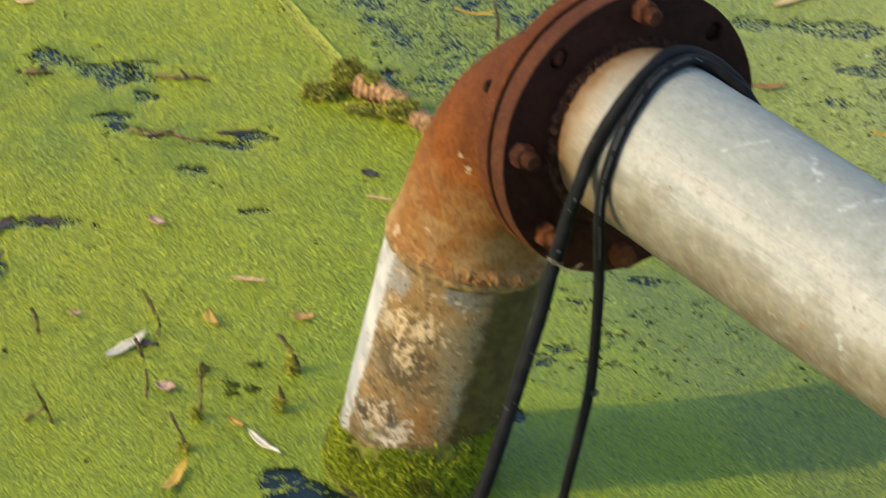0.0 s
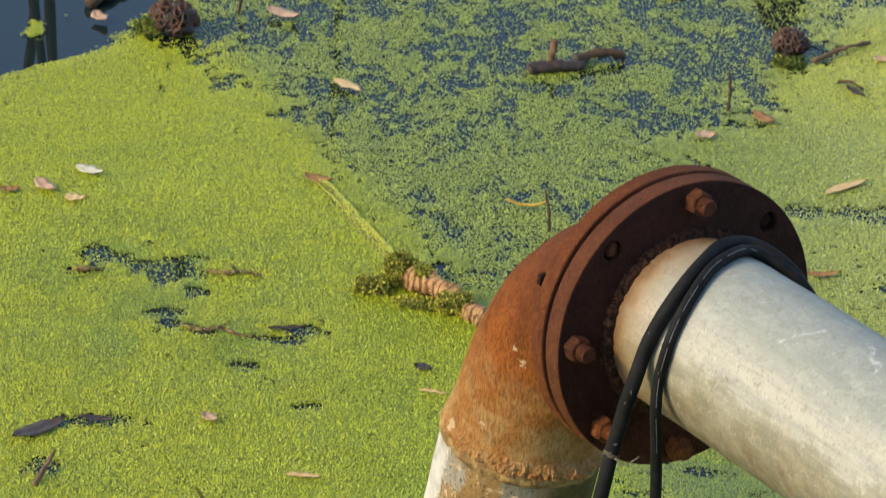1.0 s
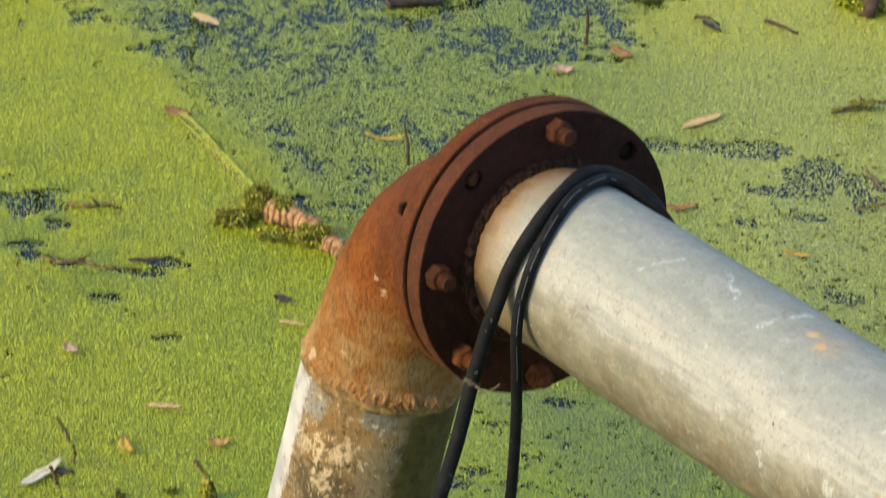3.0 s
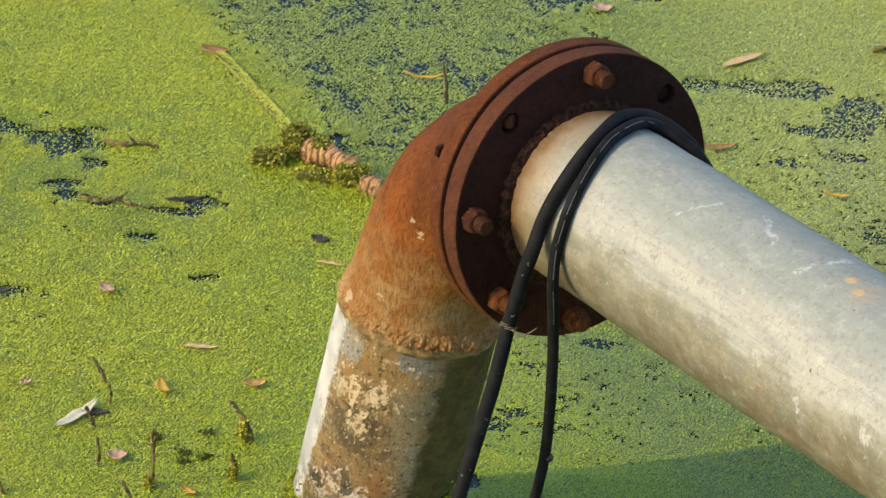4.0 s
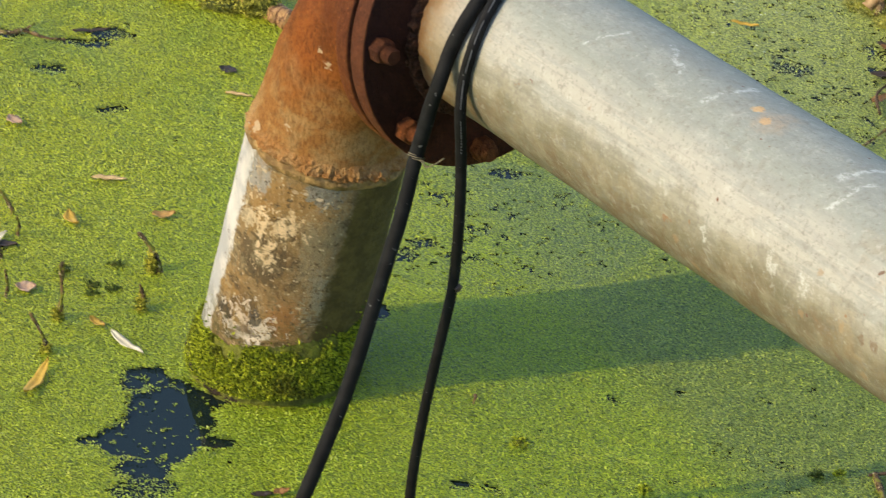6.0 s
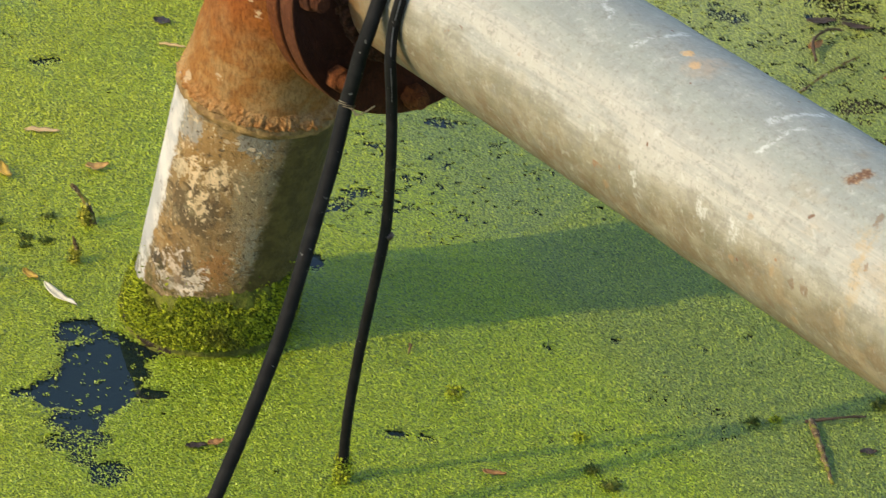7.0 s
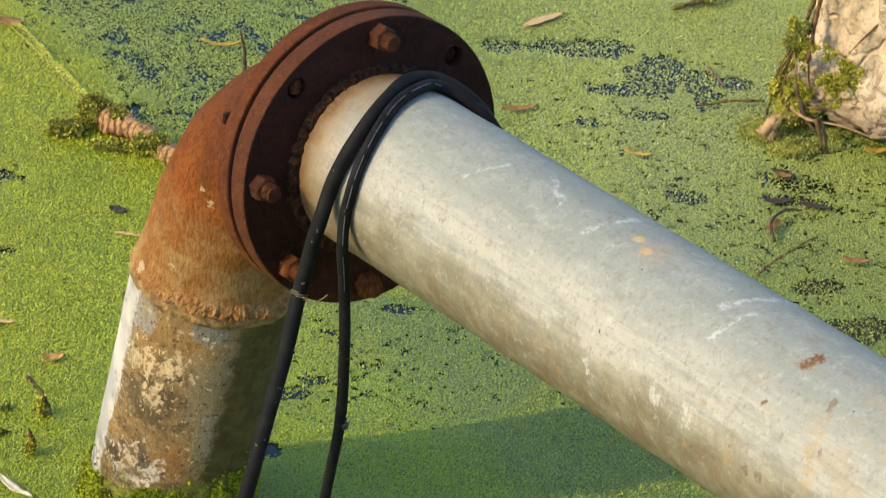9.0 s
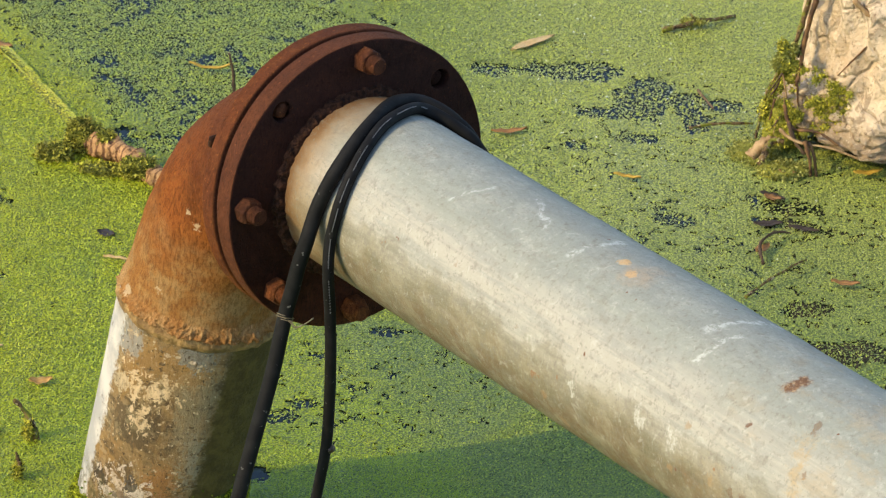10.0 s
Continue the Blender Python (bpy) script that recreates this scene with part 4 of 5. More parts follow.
def elbow_at(s):
    """The elbow's centre line, 0 at the weld and 1 at the back of its flange."""
    p0, p3 = FOOT + RISE * (WELD_AT - 0.006), HUB - FACING * (T_FRONT + GAP + T_BACK - 0.004)
    p1, p2 = p0 + RISE * 0.090, p3 - FACING * 0.127
    return p0 * (1 - s) ** 3 + p1 * 3 * s * (1 - s) ** 2 + p2 * 3 * s * s * (1 - s) + p3 * s ** 3


path = [elbow_at(k / 64) for k in range(65)]
radii = [0.0782 + 0.0040 * max(0, 1 - k / 64 / 0.16) ** 1.4 + 0.016 * max(0, (k / 64 - 0.80) / 0.20) ** 2.4 for k in range(65)]
bm = bmesh.new()
sweep(bm, path, radii, 96, True, 0.0013, 30)
part("elbow", bm, RUST_ELBOW, pump_pipe, "rusty orange-brown cast elbow")

def band(bm, turns, rows, place):
    """A closed strip round an axis: place(f, t) for the turn f in radians and t from 0 to 1 across it."""
    rings = [[bm.verts.new(place(math.tau * k / turns, j / rows)) for j in range(rows + 1)] for k in range(turns)]
    for k in range(turns):
        q, s = rings[k], rings[(k + 1) % turns]
        for j in range(rows):
            bm.faces.new((q[j], q[j + 1], s[j + 1], s[j]))


def crust(f, t):
    """The burnt, lumpy crust at the elbow's foot, thickest just above its ragged lower edge."""
    a, b = basis(RISE)
    u = a * math.cos(f) + b * math.sin(f)
    ragged = 0.0034 * noise.fractal(u * 9.0, 1.0, 2.0, 4) + 0.0012 * noise.noise(u * 60)
    h = WELD_AT - 0.0015 + 0.023 * t ** 1.1 + ragged * (1 - t)
    p = FOOT + RISE * h + u * R_LOW
    heavy = 0.40 + 0.60 * max(0, min(1, 0.5 + 0.8 * u.dot(Vector((0.55, -0.83, 0)))))
    swell = 0.0068 * heavy * min(1, t / 0.10) ** 0.5 * (1 - t) ** 1.25
    lumps = 0.75 * noise.fractal(p * 95, 0.9, 2.0, 3) + 0.55 * noise.fractal(p * 310, 0.8, 2.0, 3)
    return p + u * (-0.0012 - 0.0075 * t * t + swell * (1 + 0.9 * lumps) + 0.0008 * lumps)


def lip(f, t):
    """The smooth run of old putty under the crust."""
    a, b = basis(RISE)
    u = a * math.cos(f) + b * math.sin(f)
    sag = 0.0022 * noise.fractal(u * 5.0 + Vector((7, 0, 0)), 1.0, 2.0, 3)
    h = WELD_AT - 0.0145 + sag + 0.017 * t
    p = FOOT + RISE * h + u * R_LOW
    return p + u * (-0.0012 + 0.0040 * math.sin(math.pi * min(1, t * 1.15 + 0.04)) ** 0.8 * (1 + 0.6 * noise.fractal(p * 60, 1.0, 2.0, 3)) + 0.0005 * noise.noise(p * 300))


bm = bmesh.new()
band(bm, 640, 30, crust)
part("weld_bead", bm, RUST_CRUST, pump_pipe, "crusty orange weld bead")
bm = bmesh.new()
band(bm, 360, 12, lip)
part("pipe_lip", bm, plain("ochre_lip", (0.15, 0.088, 0.030), (0.40, 0.255, 0.095), 75, 0.75, 0.3, 0.9, 0.003), pump_pipe, "ochre lip below the weld")


def flange(name, at, material, rim, thick, holes):
    """A bolted ring: outer and inner circle, with holes through it; at is the centre of its front face."""
    bm = bmesh.new()
    edges = []

    def loop(centre, r, n):
        vs = [bm.verts.new(centre + (ACROSS * math.cos(math.tau * k / n) + OVER * math.sin(math.tau * k / n)) * r) for k in range(n)]
        edges.extend(bm.edges.new((vs[k], vs[(k + 1) % n])) for k in range(n))

    loop(at, R_FLANGE, 128)
    loop(at, R_MAIN - 0.012, 64)
    for k in holes:
        f = BOLT_ZERO + k * math.tau / 8
        loop(at + (ACROSS * math.cos(f) + OVER * math.sin(f)) * R_BOLTS, 0.0100, 20)
    made = bmesh.ops.triangle_fill(bm, use_beauty=True, use_dissolve=False, edges=edges)
    faces = [g for g in made["geom"] if isinstance(g, bmesh.types.BMFace)]
    grown = bmesh.ops.extrude_face_region(bm, geom=faces)
    bmesh.ops.translate(bm, verts=[g for g in grown["geom"] if isinstance(g, bmesh.types.BMVert)], vec=-FACING * thick)
    bm.normal_update()
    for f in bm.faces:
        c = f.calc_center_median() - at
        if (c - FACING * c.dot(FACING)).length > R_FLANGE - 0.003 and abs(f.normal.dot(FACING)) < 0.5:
            f.material_index = 1             # the rim's brighter rust; the face's shade is in its darker colour
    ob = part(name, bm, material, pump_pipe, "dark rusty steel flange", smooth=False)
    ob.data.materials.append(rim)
    bevel = ob.modifiers.new("worn_edge", "BEVEL")
    bevel.width, bevel.segments, bevel.limit_method, bevel.angle_limit = 0.0018, 2, "ANGLE", radians(50)
    return ob


BOLT_ZERO = radians(87.5)
flange("pipe_flange", HUB, RUST_SHADED, RUST_RIM, T_FRONT, (1, 7))
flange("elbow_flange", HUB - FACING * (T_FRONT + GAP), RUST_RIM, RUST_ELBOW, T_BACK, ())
bm = bmesh.new()
bead(bm, HUB - FACING * (T_FRONT + GAP / 2), FACING, R_FLANGE - 0.014, GAP / 2, 0.0, 128, 8)
part("gasket", bm, plain("gasket_black", (0.004, 0.004, 0.004), (0.007, 0.006, 0.006), 60, 0.95, 0.1), pump_pipe, "black rubber gasket sunk between the flanges")
def fillet(f, t):
    """A coarse fillet weld between the pipe and its flange."""
    u = SIDE * math.cos(f) + UP * math.sin(f)
    wave = noise.fractal(u * 11.0, 1.0, 2.0, 4)
    reach = 0.0108 + 0.0036 * wave
    on_pipe = FACE + u * R_MAIN
    on_pipe = on_pipe + ALONG * ((HUB - on_pipe).dot(FACING) / ALONG.dot(FACING) + 0.0085 + 0.0022 * noise.fractal(u * 14.0 + Vector((5, 0, 0)), 1.0, 2.0, 3))
    on_face = HUB.lerp(FACE, 0.6) + u * (R_MAIN + reach)
    on_face = on_face - FACING * (on_face - HUB).dot(FACING)
    p = on_pipe.lerp(on_face, t)
    way = (u + FACING).normalized()
    lumps = 0.6 * noise.fractal(p * 110, 0.9, 2.0, 3) + 0.6 * noise.fractal(p * 320, 0.8, 2.0, 3)
    return p + way * (math.sin(math.pi * t) * (0.0022 + 0.0026 * lumps) + 0.0007 * lumps - 0.0009 * abs(2 * t - 1))


bm = bmesh.new()
band(bm, 700, 20, fillet)
part("weld_bead", bm, WELD_DARK, pump_pipe, "dark lumpy fillet weld")


def bolt(k, reach):
    f = BOLT_ZERO + k * math.tau / 8
    c = HUB + (ACROSS * math.cos(f) + OVER * math.sin(f)) * R_BOLTS
    spin = 0.5 + 1.7 * k
    a, b = ACROSS * math.cos(spin) + OVER * math.sin(spin), OVER * math.cos(spin) - ACROSS * math.sin(spin)
    bm = bmesh.new()
    rings = []
    for h, r in ((-0.002, 0.0118), (0.0, 0.0130), (0.0110, 0.0130), (0.0132, 0.0113), (0.0132, 0.0090)):
        rings.append([bm.verts.new(c + FACING * h + (a * math.cos(math.tau * j / 6) + b * math.sin(math.tau * j / 6)) * r) for j in range(6)])
    for q, s in zip(rings, rings[1:]):
        for j in range(6):
            bm.faces.new((q[j], q[(j + 1) % 6], s[(j + 1) % 6], s[j]))
    bm.faces.new(rings[0][::-1])
    bm.faces.new(rings[-1])
    nut = part("nut", bm, RUST_BOLT, pump_pipe, "rusty hexagonal nut", smooth=False)
    bevel = nut.modifiers.new("worn_edge", "BEVEL")
    bevel.width, bevel.segments = 0.0012, 2
    bm = bmesh.new()
    pts, rad = [], []
    for j in range(25):
        h = 0.002 + (reach - 0.002) * j / 24
        pts.append(c + FACING * h)
        rad.append((0.0088 if j % 2 else 0.0079) if j < 23 else 0.0072)
    sweep(bm, pts, rad, 18)
    part("stud", bm, RUST_BOLT, nut, smooth=False)


for k, reach in ((0, 0.025), (2, 0.025), (3, 0.023), (4, 0.020), (5, 0.023), (6, 0.023)):
    bolt(k, reach)
# broken bolt ends sunk in the two open holes
for k, deep, lean in ((1, 0.0050, 0.0022), (7, 0.0080, -0.0010)):
    bm = bmesh.new()
    f = BOLT_ZERO + k * math.tau / 8
    c = HUB + (ACROSS * math.cos(f) + OVER * math.sin(f)) * R_BOLTS
    sweep(bm, [c - FACING * 0.02, c - FACING * deep + ACROSS * lean, c - FACING * (deep - 0.0022) + ACROSS * lean * 1.4], [0.0082, 0.0078, 0.0060], 14, True, 0.0012, 160)
    part("bolt_end", bm, RUST_BOLT if k == 1 else RUST_SHADED, pump_pipe)

bm = bmesh.new()
length = 5.6
pts = [FACE + ALONG * (-0.008 + length * k / 260) for k in range(261)]
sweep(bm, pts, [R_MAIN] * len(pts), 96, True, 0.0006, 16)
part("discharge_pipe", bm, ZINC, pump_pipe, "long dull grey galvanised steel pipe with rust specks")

# stub of a lug on the elbow
bm = bmesh.new()
lug = Vector((0.0578, -0.1510, 0.5201))
out = (lug - elbow_at(61 / 79)).normalized()
flat = (OVER - out * OVER.dot(out)).normalized()
sweep(bm, [lug - out * 0.003 - flat * 0.0055, lug + out * 0.001 - flat * 0.003, lug + out * 0.0022 + flat * 0.002, lug - out * 0.002 + flat * 0.006], [0.0024, 0.0038, 0.0040, 0.0026], 10, True, 0.0022, 300)
part("lug", bm, WELD_DARK, pump_pipe)

# ---- moss round the foot ----
moss = empty("moss", "green moss collar round the pipe's foot at the waterline", "moss", kind="stuff")
moss.location = FOOT
bm = bmesh.new()
rings = []
for j in range(9):
    ring = []
    for k in range(96):
        f = math.tau * k / 96
        top = 0.069 - 0.018 * math.cos(f - radians(180)) + 0.012 * noise.noise(Vector((math.cos(f) * 4, math.sin(f) * 4, 2)))
        h = -0.018 + (top + 0.018) * j / 8
        bulge = (0.0068 * math.sin(math.pi * min(1, 0.25 + 0.75 * j / 8)) if j < 8 else -0.001) + 0.0025 * noise.noise(Vector((math.cos(f) * 12, math.sin(f) * 12, j * 0.8)))
        u = Vector((math.cos(f), math.sin(f), 0))
        ring.append(bm.verts.new(RISE * h + u * (R_LOW + 0.001 + bulge)))
    rings.append(ring)
for q, s in zip(rings, rings[1:]):
    for k in range(96):
        bm.faces.new((q[k], q[(k + 1) % 96], s[(k + 1) % 96], s[k]))
bm.normal_update()
mr = np.random.default_rng(3)
faces = [f for f in bm.faces if f.calc_center_median().z > 0.002]
area = np.array([f.calc_area() for f in faces])
pick = mr.choice(len(faces), 40000, p=area / area.sum())
places, normals = [], []
for i in pick:
    vs = [v.co for v in faces[i].verts]
    a, b = mr.random(2)
    p = vs[0].lerp(vs[1], a).lerp(vs[3].lerp(vs[2], a), b)
    n = faces[i].normal
    n = n if n.dot(p) > 0 else -n
    brim = 0.069 - 0.018 * math.cos(math.atan2(p.y, p.x) - math.pi)
    rim = (p.dot(RISE) - brim + 0.028) / 0.030              # thinner and patchy towards its upper edge
    if noise.noise(p * 34) + 0.5 * noise.noise(p * 90) > -0.48 + 0.55 * max(0, rim):
        places.append(p[:])
        normals.append(n[:])
part("moss_bed", bm, plain("moss_bed", (0.070, 0.078, 0.011), (0.19, 0.20, 0.018), 90, 0.9, bump=1.0, dist=0.004), moss)
bm = bmesh.new()
bead(bm, Vector((0.0, 0.0, -0.0055)), RISE, R_LOW + 0.0040, 0.0050, 1.1, 300, 10, 1.2)
part("root_mat", bm, plain("rotting_root_mat", (0.012, 0.008, 0.005), (0.045, 0.028, 0.014), 110, 0.8, 0.4, 0.9), moss, "dark brown matted roots at the waterline")
stray = []
for k in range(900):                         # single sprigs that climb the stained pipe above the collar
    f, up = mr.uniform(0, math.tau), 0.060 + abs(mr.normal(0, 0.016)) - 0.016 * math.cos(mr.uniform(-1, 1))
    u = Vector((math.cos(f), math.sin(f), 0))
    p = RISE * (up - 0.018 * math.cos(f - math.pi)) + u * (R_LOW + 0.001)
    if noise.noise(p * 60) > -0.05:
        places.append(p[:])
        normals.append(u[:])
leaflets("moss_leaves", np.array(places), np.array(normals), 0.0034, MOSS, moss, mr, 0.75, 0.34)

# ---- cables over the pipe ----
def around(turn_deg, along, lift):
    f = radians(turn_deg)
    return FACE + ALONG * along + (UP * math.sin(f) + SIDE * math.cos(f)) * (R_MAIN + lift)


cable_1 = tagged(new("cable"), "thick black rubber cable slung over the pipe into the pond", "cable", "cables over the pipe")
bm = bmesh.new()
run = [around(-40, 0.080, 0.007), around(5, 0.080, 0.007), around(32, 0.080, 0.0075), around(46, 0.070, 0.0095), around(55, 0.055, 0.0105), around(66, 0.045, 0.0090),
       around(85, 0.053, 0.0072), around(105, 0.073, 0.007), around(124, 0.085, 0.007), around(143, 0.089, 0.007), around(157, 0.0865, 0.007), around(170, 0.0815, 0.0075),
       (0.1572, -0.3400, 0.5201), (0.1508, -0.3393, 0.4935), (0.1463, -0.3387, 0.4689), (0.1406, -0.3395, 0.4400), (0.1318, -0.3550, 0.3868), (0.1195, -0.3707, 0.3311),
       (0.0987, -0.3968, 0.2372), (0.0766, -0.4178, 0.1607), (0.0421, -0.4450, 0.0594), (0.0120, -0.4700, -0.020), (-0.010, -0.490, -0.100)]
pts = glide(run, 7)
sweep(bm, pts, [0.0071] * len(pts), 16)
part("sheath", bm, RUBBER, cable_1)

cable_2 = tagged(new("cable"), "thinner black cable with faint printing hanging from the pipe", "cable", "cables over the pipe")
bm = bmesh.new()
run2 = [around(-40, 0.098, 0.006), around(5, 0.098, 0.006), around(32, 0.090, 0.006), around(46, 0.076, 0.006), around(58, 0.062, 0.006), around(70, 0.060, 0.006), around(87, 0.074, 0.006), around(105, 0.087, 0.006),
        around(123, 0.101, 0.006), around(139, 0.109, 0.006), around(154, 0.1125, 0.006), around(166, 0.1125, 0.006), around(182, 0.1075, 0.0065),
        (0.1788, -0.3600, 0.4999), (0.1822, -0.3520, 0.4550), (0.1852, -0.3453, 0.3916), (0.1849, -0.3366, 0.3073), (0.1773, -0.3298, 0.2405),
        (0.1674, -0.3218, 0.1587), (0.1600, -0.3137, 0.0753), (0.1585, -0.3070, 0.0049), (0.1584, -0.3050, -0.0500)]
pts2 = glide(run2, 7)
sweep(bm, pts2, [0.0060 - 0.0008 * (k / len(pts2)) for k in range(len(pts2))], 14)
part("sheath", bm, RUBBER, cable_2)
# the printing can't be read: short pale dashes along the sheath
eye_side = Vector((0.05, -0.80, 0.52)).normalized()
k = 33
while k < 98:
    p, q = pts2[k], pts2[k + 1]
    w = (q - p).normalized()
    a = (eye_side - w * eye_side.dot(w)).normalized()
    b = w.cross(a)
    if k % 9 not in (0, 1):
        marks = max(2, int((q - p).length / 0.0030))
        for j in range(marks):
            dash = bmesh.new()
            c = p.lerp(q, (j + 0.3) / marks) + a * 0.0057
            l = random.uniform(0.0005, 0.0010)
            vs = [dash.verts.new(c + w * l * s + b * 0.0005 * t + a * h) for h in (0, 0.0004) for s, t in ((-1, -1), (1, -1), (1, 1), (-1, 1))]
            dash.faces.new(vs[4:])
            for m in range(4):
                dash.faces.new((vs[m], vs[(m + 1) % 4], vs[(m + 1) % 4 + 4], vs[m + 4]))
            part("printed_mark", dash, PRINT, cable_2, smooth=False)
    k += 1

bm = bmesh.new()
bmesh.ops.create_icosphere(bm, subdivisions=3, radius=1.0)
for v in bm.verts:
    v.co = Vector((0.1890, -0.3370, 0.3000)) + v.co * (0.0042 + 0.0012 * noise.noise(v.co * 2))
part("knob", bm, LEAF_DARK, cable_2, "small dried lump stuck to the sheath")

# thin wire twisted round the thick cable
tie = empty("tie_wire", "thin twisted wire tied round the thick black cable", "wire")
at = Vector((0.1404, -0.3400, 0.4385))
way = Vector((-0.20, -0.35, -0.9)).normalized()
a, b = basis(way)
bm = bmesh.new()
coil = [at + way * 0.0020 * (k / 16 - 1.5) + (a * math.cos(k * math.tau / 16) + b * math.sin(k * math.tau / 16)) * (0.0078 + 0.0006 * math.sin(k * 1.7)) for k in range(34)]
sweep(bm, coil, [0.00045] * len(coil), 6)
part("coil", bm, WIRE, tie)
bm = bmesh.new()
tail = glide([at + Vector((0.004, -0.0090, 0.002)), at + Vector((0.012, -0.011, -0.003)), at + Vector((0.020, -0.010, 0.001)), at + Vector((0.027, -0.008, 0.006))], 6)
sweep(bm, tail, [0.0006] * len(tail), 6)
sweep(bm, [p + Vector((0.001, -0.001, 0.002)) * math.sin(i * 0.9) for i, p in enumerate(tail)], [0.0005] * len(tail), 6)
part("twist", bm, WIRE, tie)


def moss_lump(centre, radius, count, label, seed=1, material=None, blade=0.0038):
    """A tuft of moss: a lumpy core and many leaflets."""
    thing = empty("moss_tuft", label, "moss", "moss tufts")
    bm = bmesh.new()
    bmesh.ops.create_icosphere(bm, subdivisions=3, radius=1.0)
    for v in bm.verts:
        g = 1 + 0.35 * noise.fractal(v.co * 2.2 + Vector((seed * 7.1, 0, 0)), 1.0, 2.0, 3)
        v.co = Vector(centre) + Vector((v.co.x * radius[0], v.co.y * radius[1], v.co.z * radius[2])) * g * 0.85
    r = np.random.default_rng(seed)
    vs = [v.co.copy() for v in bm.verts]
    count *= 5
    pick = r.integers(0, len(vs), count)
    places = np.array([vs[i][:] for i in pick]) + r.normal(0, 0.0022, (count, 3))
    normals = places - np.array(centre)
    normals /= np.linalg.norm(normals, axis=1, keepdims=True)
    up = places[:, 2] > -0.004
    part("moss_core", bm, MOSS_FELT if material in (MOSS_PALE, MOSS_WEED) else bpy.data.materials["moss_bed"], thing)
    leaflets("moss_leaves", places[up], normals[up], blade, material or MOSS, thing, r)
    return thing


moss_lump((0.1584, -0.3085, 0.010), (0.0060, 0.0060, 0.025), 420, "mossy tuft round the end of the cable at the water", seed=2, blade=0.0026)


# ---- leaves, twigs, pods on the water ----
def leaf(at, length, width, angle, material, label, curl=0.0, tilt=0.0, bend=0.0, lift=0.0035, category="leaf"):
    """A fallen leaf: a thin bowed blade with a midrib, lying on the mat."""
    bm = bmesh.new()
    top, low = [], []
    n = 10
    for i in range(n + 1):
        s = i / n
        w = width * 0.5 * max(0.02, math.sin(math.pi * s ** 0.85) ** 0.7)
        w2 = w * (1 + 0.45 * noise.noise(Vector((s * 5, at[0] * 90, at[1] * 90))))
        w = w * (1 + 0.45 * noise.noise(Vector((s * 5, at[1] * 70, at[0] * 70 + 9))))
        x = (s - 0.5) * length
        off = bend * length * (s - 0.5) ** 2 * 4
        z = lift + curl * length * (2 * s - 1) ** 2 + 0.0006 * math.sin(s * 17 + length * 900)
        row = [(x, off - w, z + 0.35 * curl * width + 0.0016), (x, off - w * 0.4, z + 0.0005), (x, off, z - 0.0004), (x, off + w2 * 0.4, z + 0.0005), (x, off + w2, z + 0.35 * curl * width + 0.0016)]
        top.append([bm.verts.new(p) for p in row])
        low.append([bm.verts.new((p[0], p[1], p[2] - 0.0006)) for p in row])
    for i in range(n):
        for j in range(4):
            bm.faces.new((top[i][j], top[i + 1][j], top[i + 1][j + 1], top[i][j + 1]))
            bm.faces.new((low[i][j + 1], low[i + 1][j + 1], low[i + 1][j], low[i][j]))
        for j in (0, 4):
            bm.faces.new((top[i][j], top[i + 1][j], low[i + 1][j], low[i][j]))
    bm.faces.new(top[0] + low[0][::-1])
    bm.faces.new(top[n] + low[n][::-1])
    ob = part("leaf", bm, material)
    ob.matrix_world = pose(at[0], at[1], 0.0, tilt, 0, angle)
    return tagged(ob, label, category, "fallen leaves on the pond")


TAN = "tan dead leaf lying flat on the duckweed"
for x, y, l, w, a in ((-0.215, 0.343, 0.039, 0.010, 2), (-0.091, 0.566, 0.032, 0.006, -9), (0.379, 1.217, 0.075, 0.014, 43), (-0.582, 0.995, 0.026, 0.020, 3), (-0.285, 1.402, 0.050, 0.018, -38), (0.067, 1.855, 0.045, 0.018, -12), (-0.291, 1.737, 0.030, 0.018, -16)):
    leaf((x, y), l, w, a, LEAF_TAN, TAN)
for x, y, l, w, a, b in ((-0.328, 0.168, 0.076, 0.015, 61, 0.0), (-0.156, -0.006, 0.056, 0.011, -46, 0.03), (-0.577, 1.076, 0.040, 0.020, -21, 0.0), (0.588, 1.933, 0.033, 0.014, -50, 0.0)):
    leaf((x, y), l, w, a, LEAF_PALE, "pale silvery dead leaf floating on the duckweed", 0.035, 0, b, 0.004)
for x, y, l, w, a, b in ((-0.245, 0.243, 0.032, 0.013, -62, 0.10), (-0.238, -0.096, 0.072, 0.012, 77, 0.0), (-0.190, 0.030, 0.022, 0.011, -37, 0.0), (0.498, 0.855, 0.034, 0.007, -12, -0.1), (-0.022, 1.081, 0.055, 0.006, 2, 0.03), (0.790, 0.905, 0.038, 0.010, 18, 0.0)):
    leaf((x, y), l, w, a, LEAF_YELLOW, "yellow fallen leaf on the duckweed", 0.12, 0, b)
for x, y, l, w, a in ((-0.336, 0.456, 0.022, 0.017, -36), (-0.394, 0.228, 0.013, 0.010, 12), (-0.274, 0.091, 0.022, 0.020, 11), (-0.623, 1.019, 0.040, 0.022, -47), (0.194, 1.336, 0.028, 0.022, 11), (0.421, 1.632, 0.022, 0.016, 11), (-0.641, 1.555, 0.034, 0.020, -54), (-0.397, 1.618, 0.052, 0.024, -22)):
    leaf((x, y), l, w, a, LEAF_PINK, "pinkish curled dead leaf on the duckweed", 0.10)
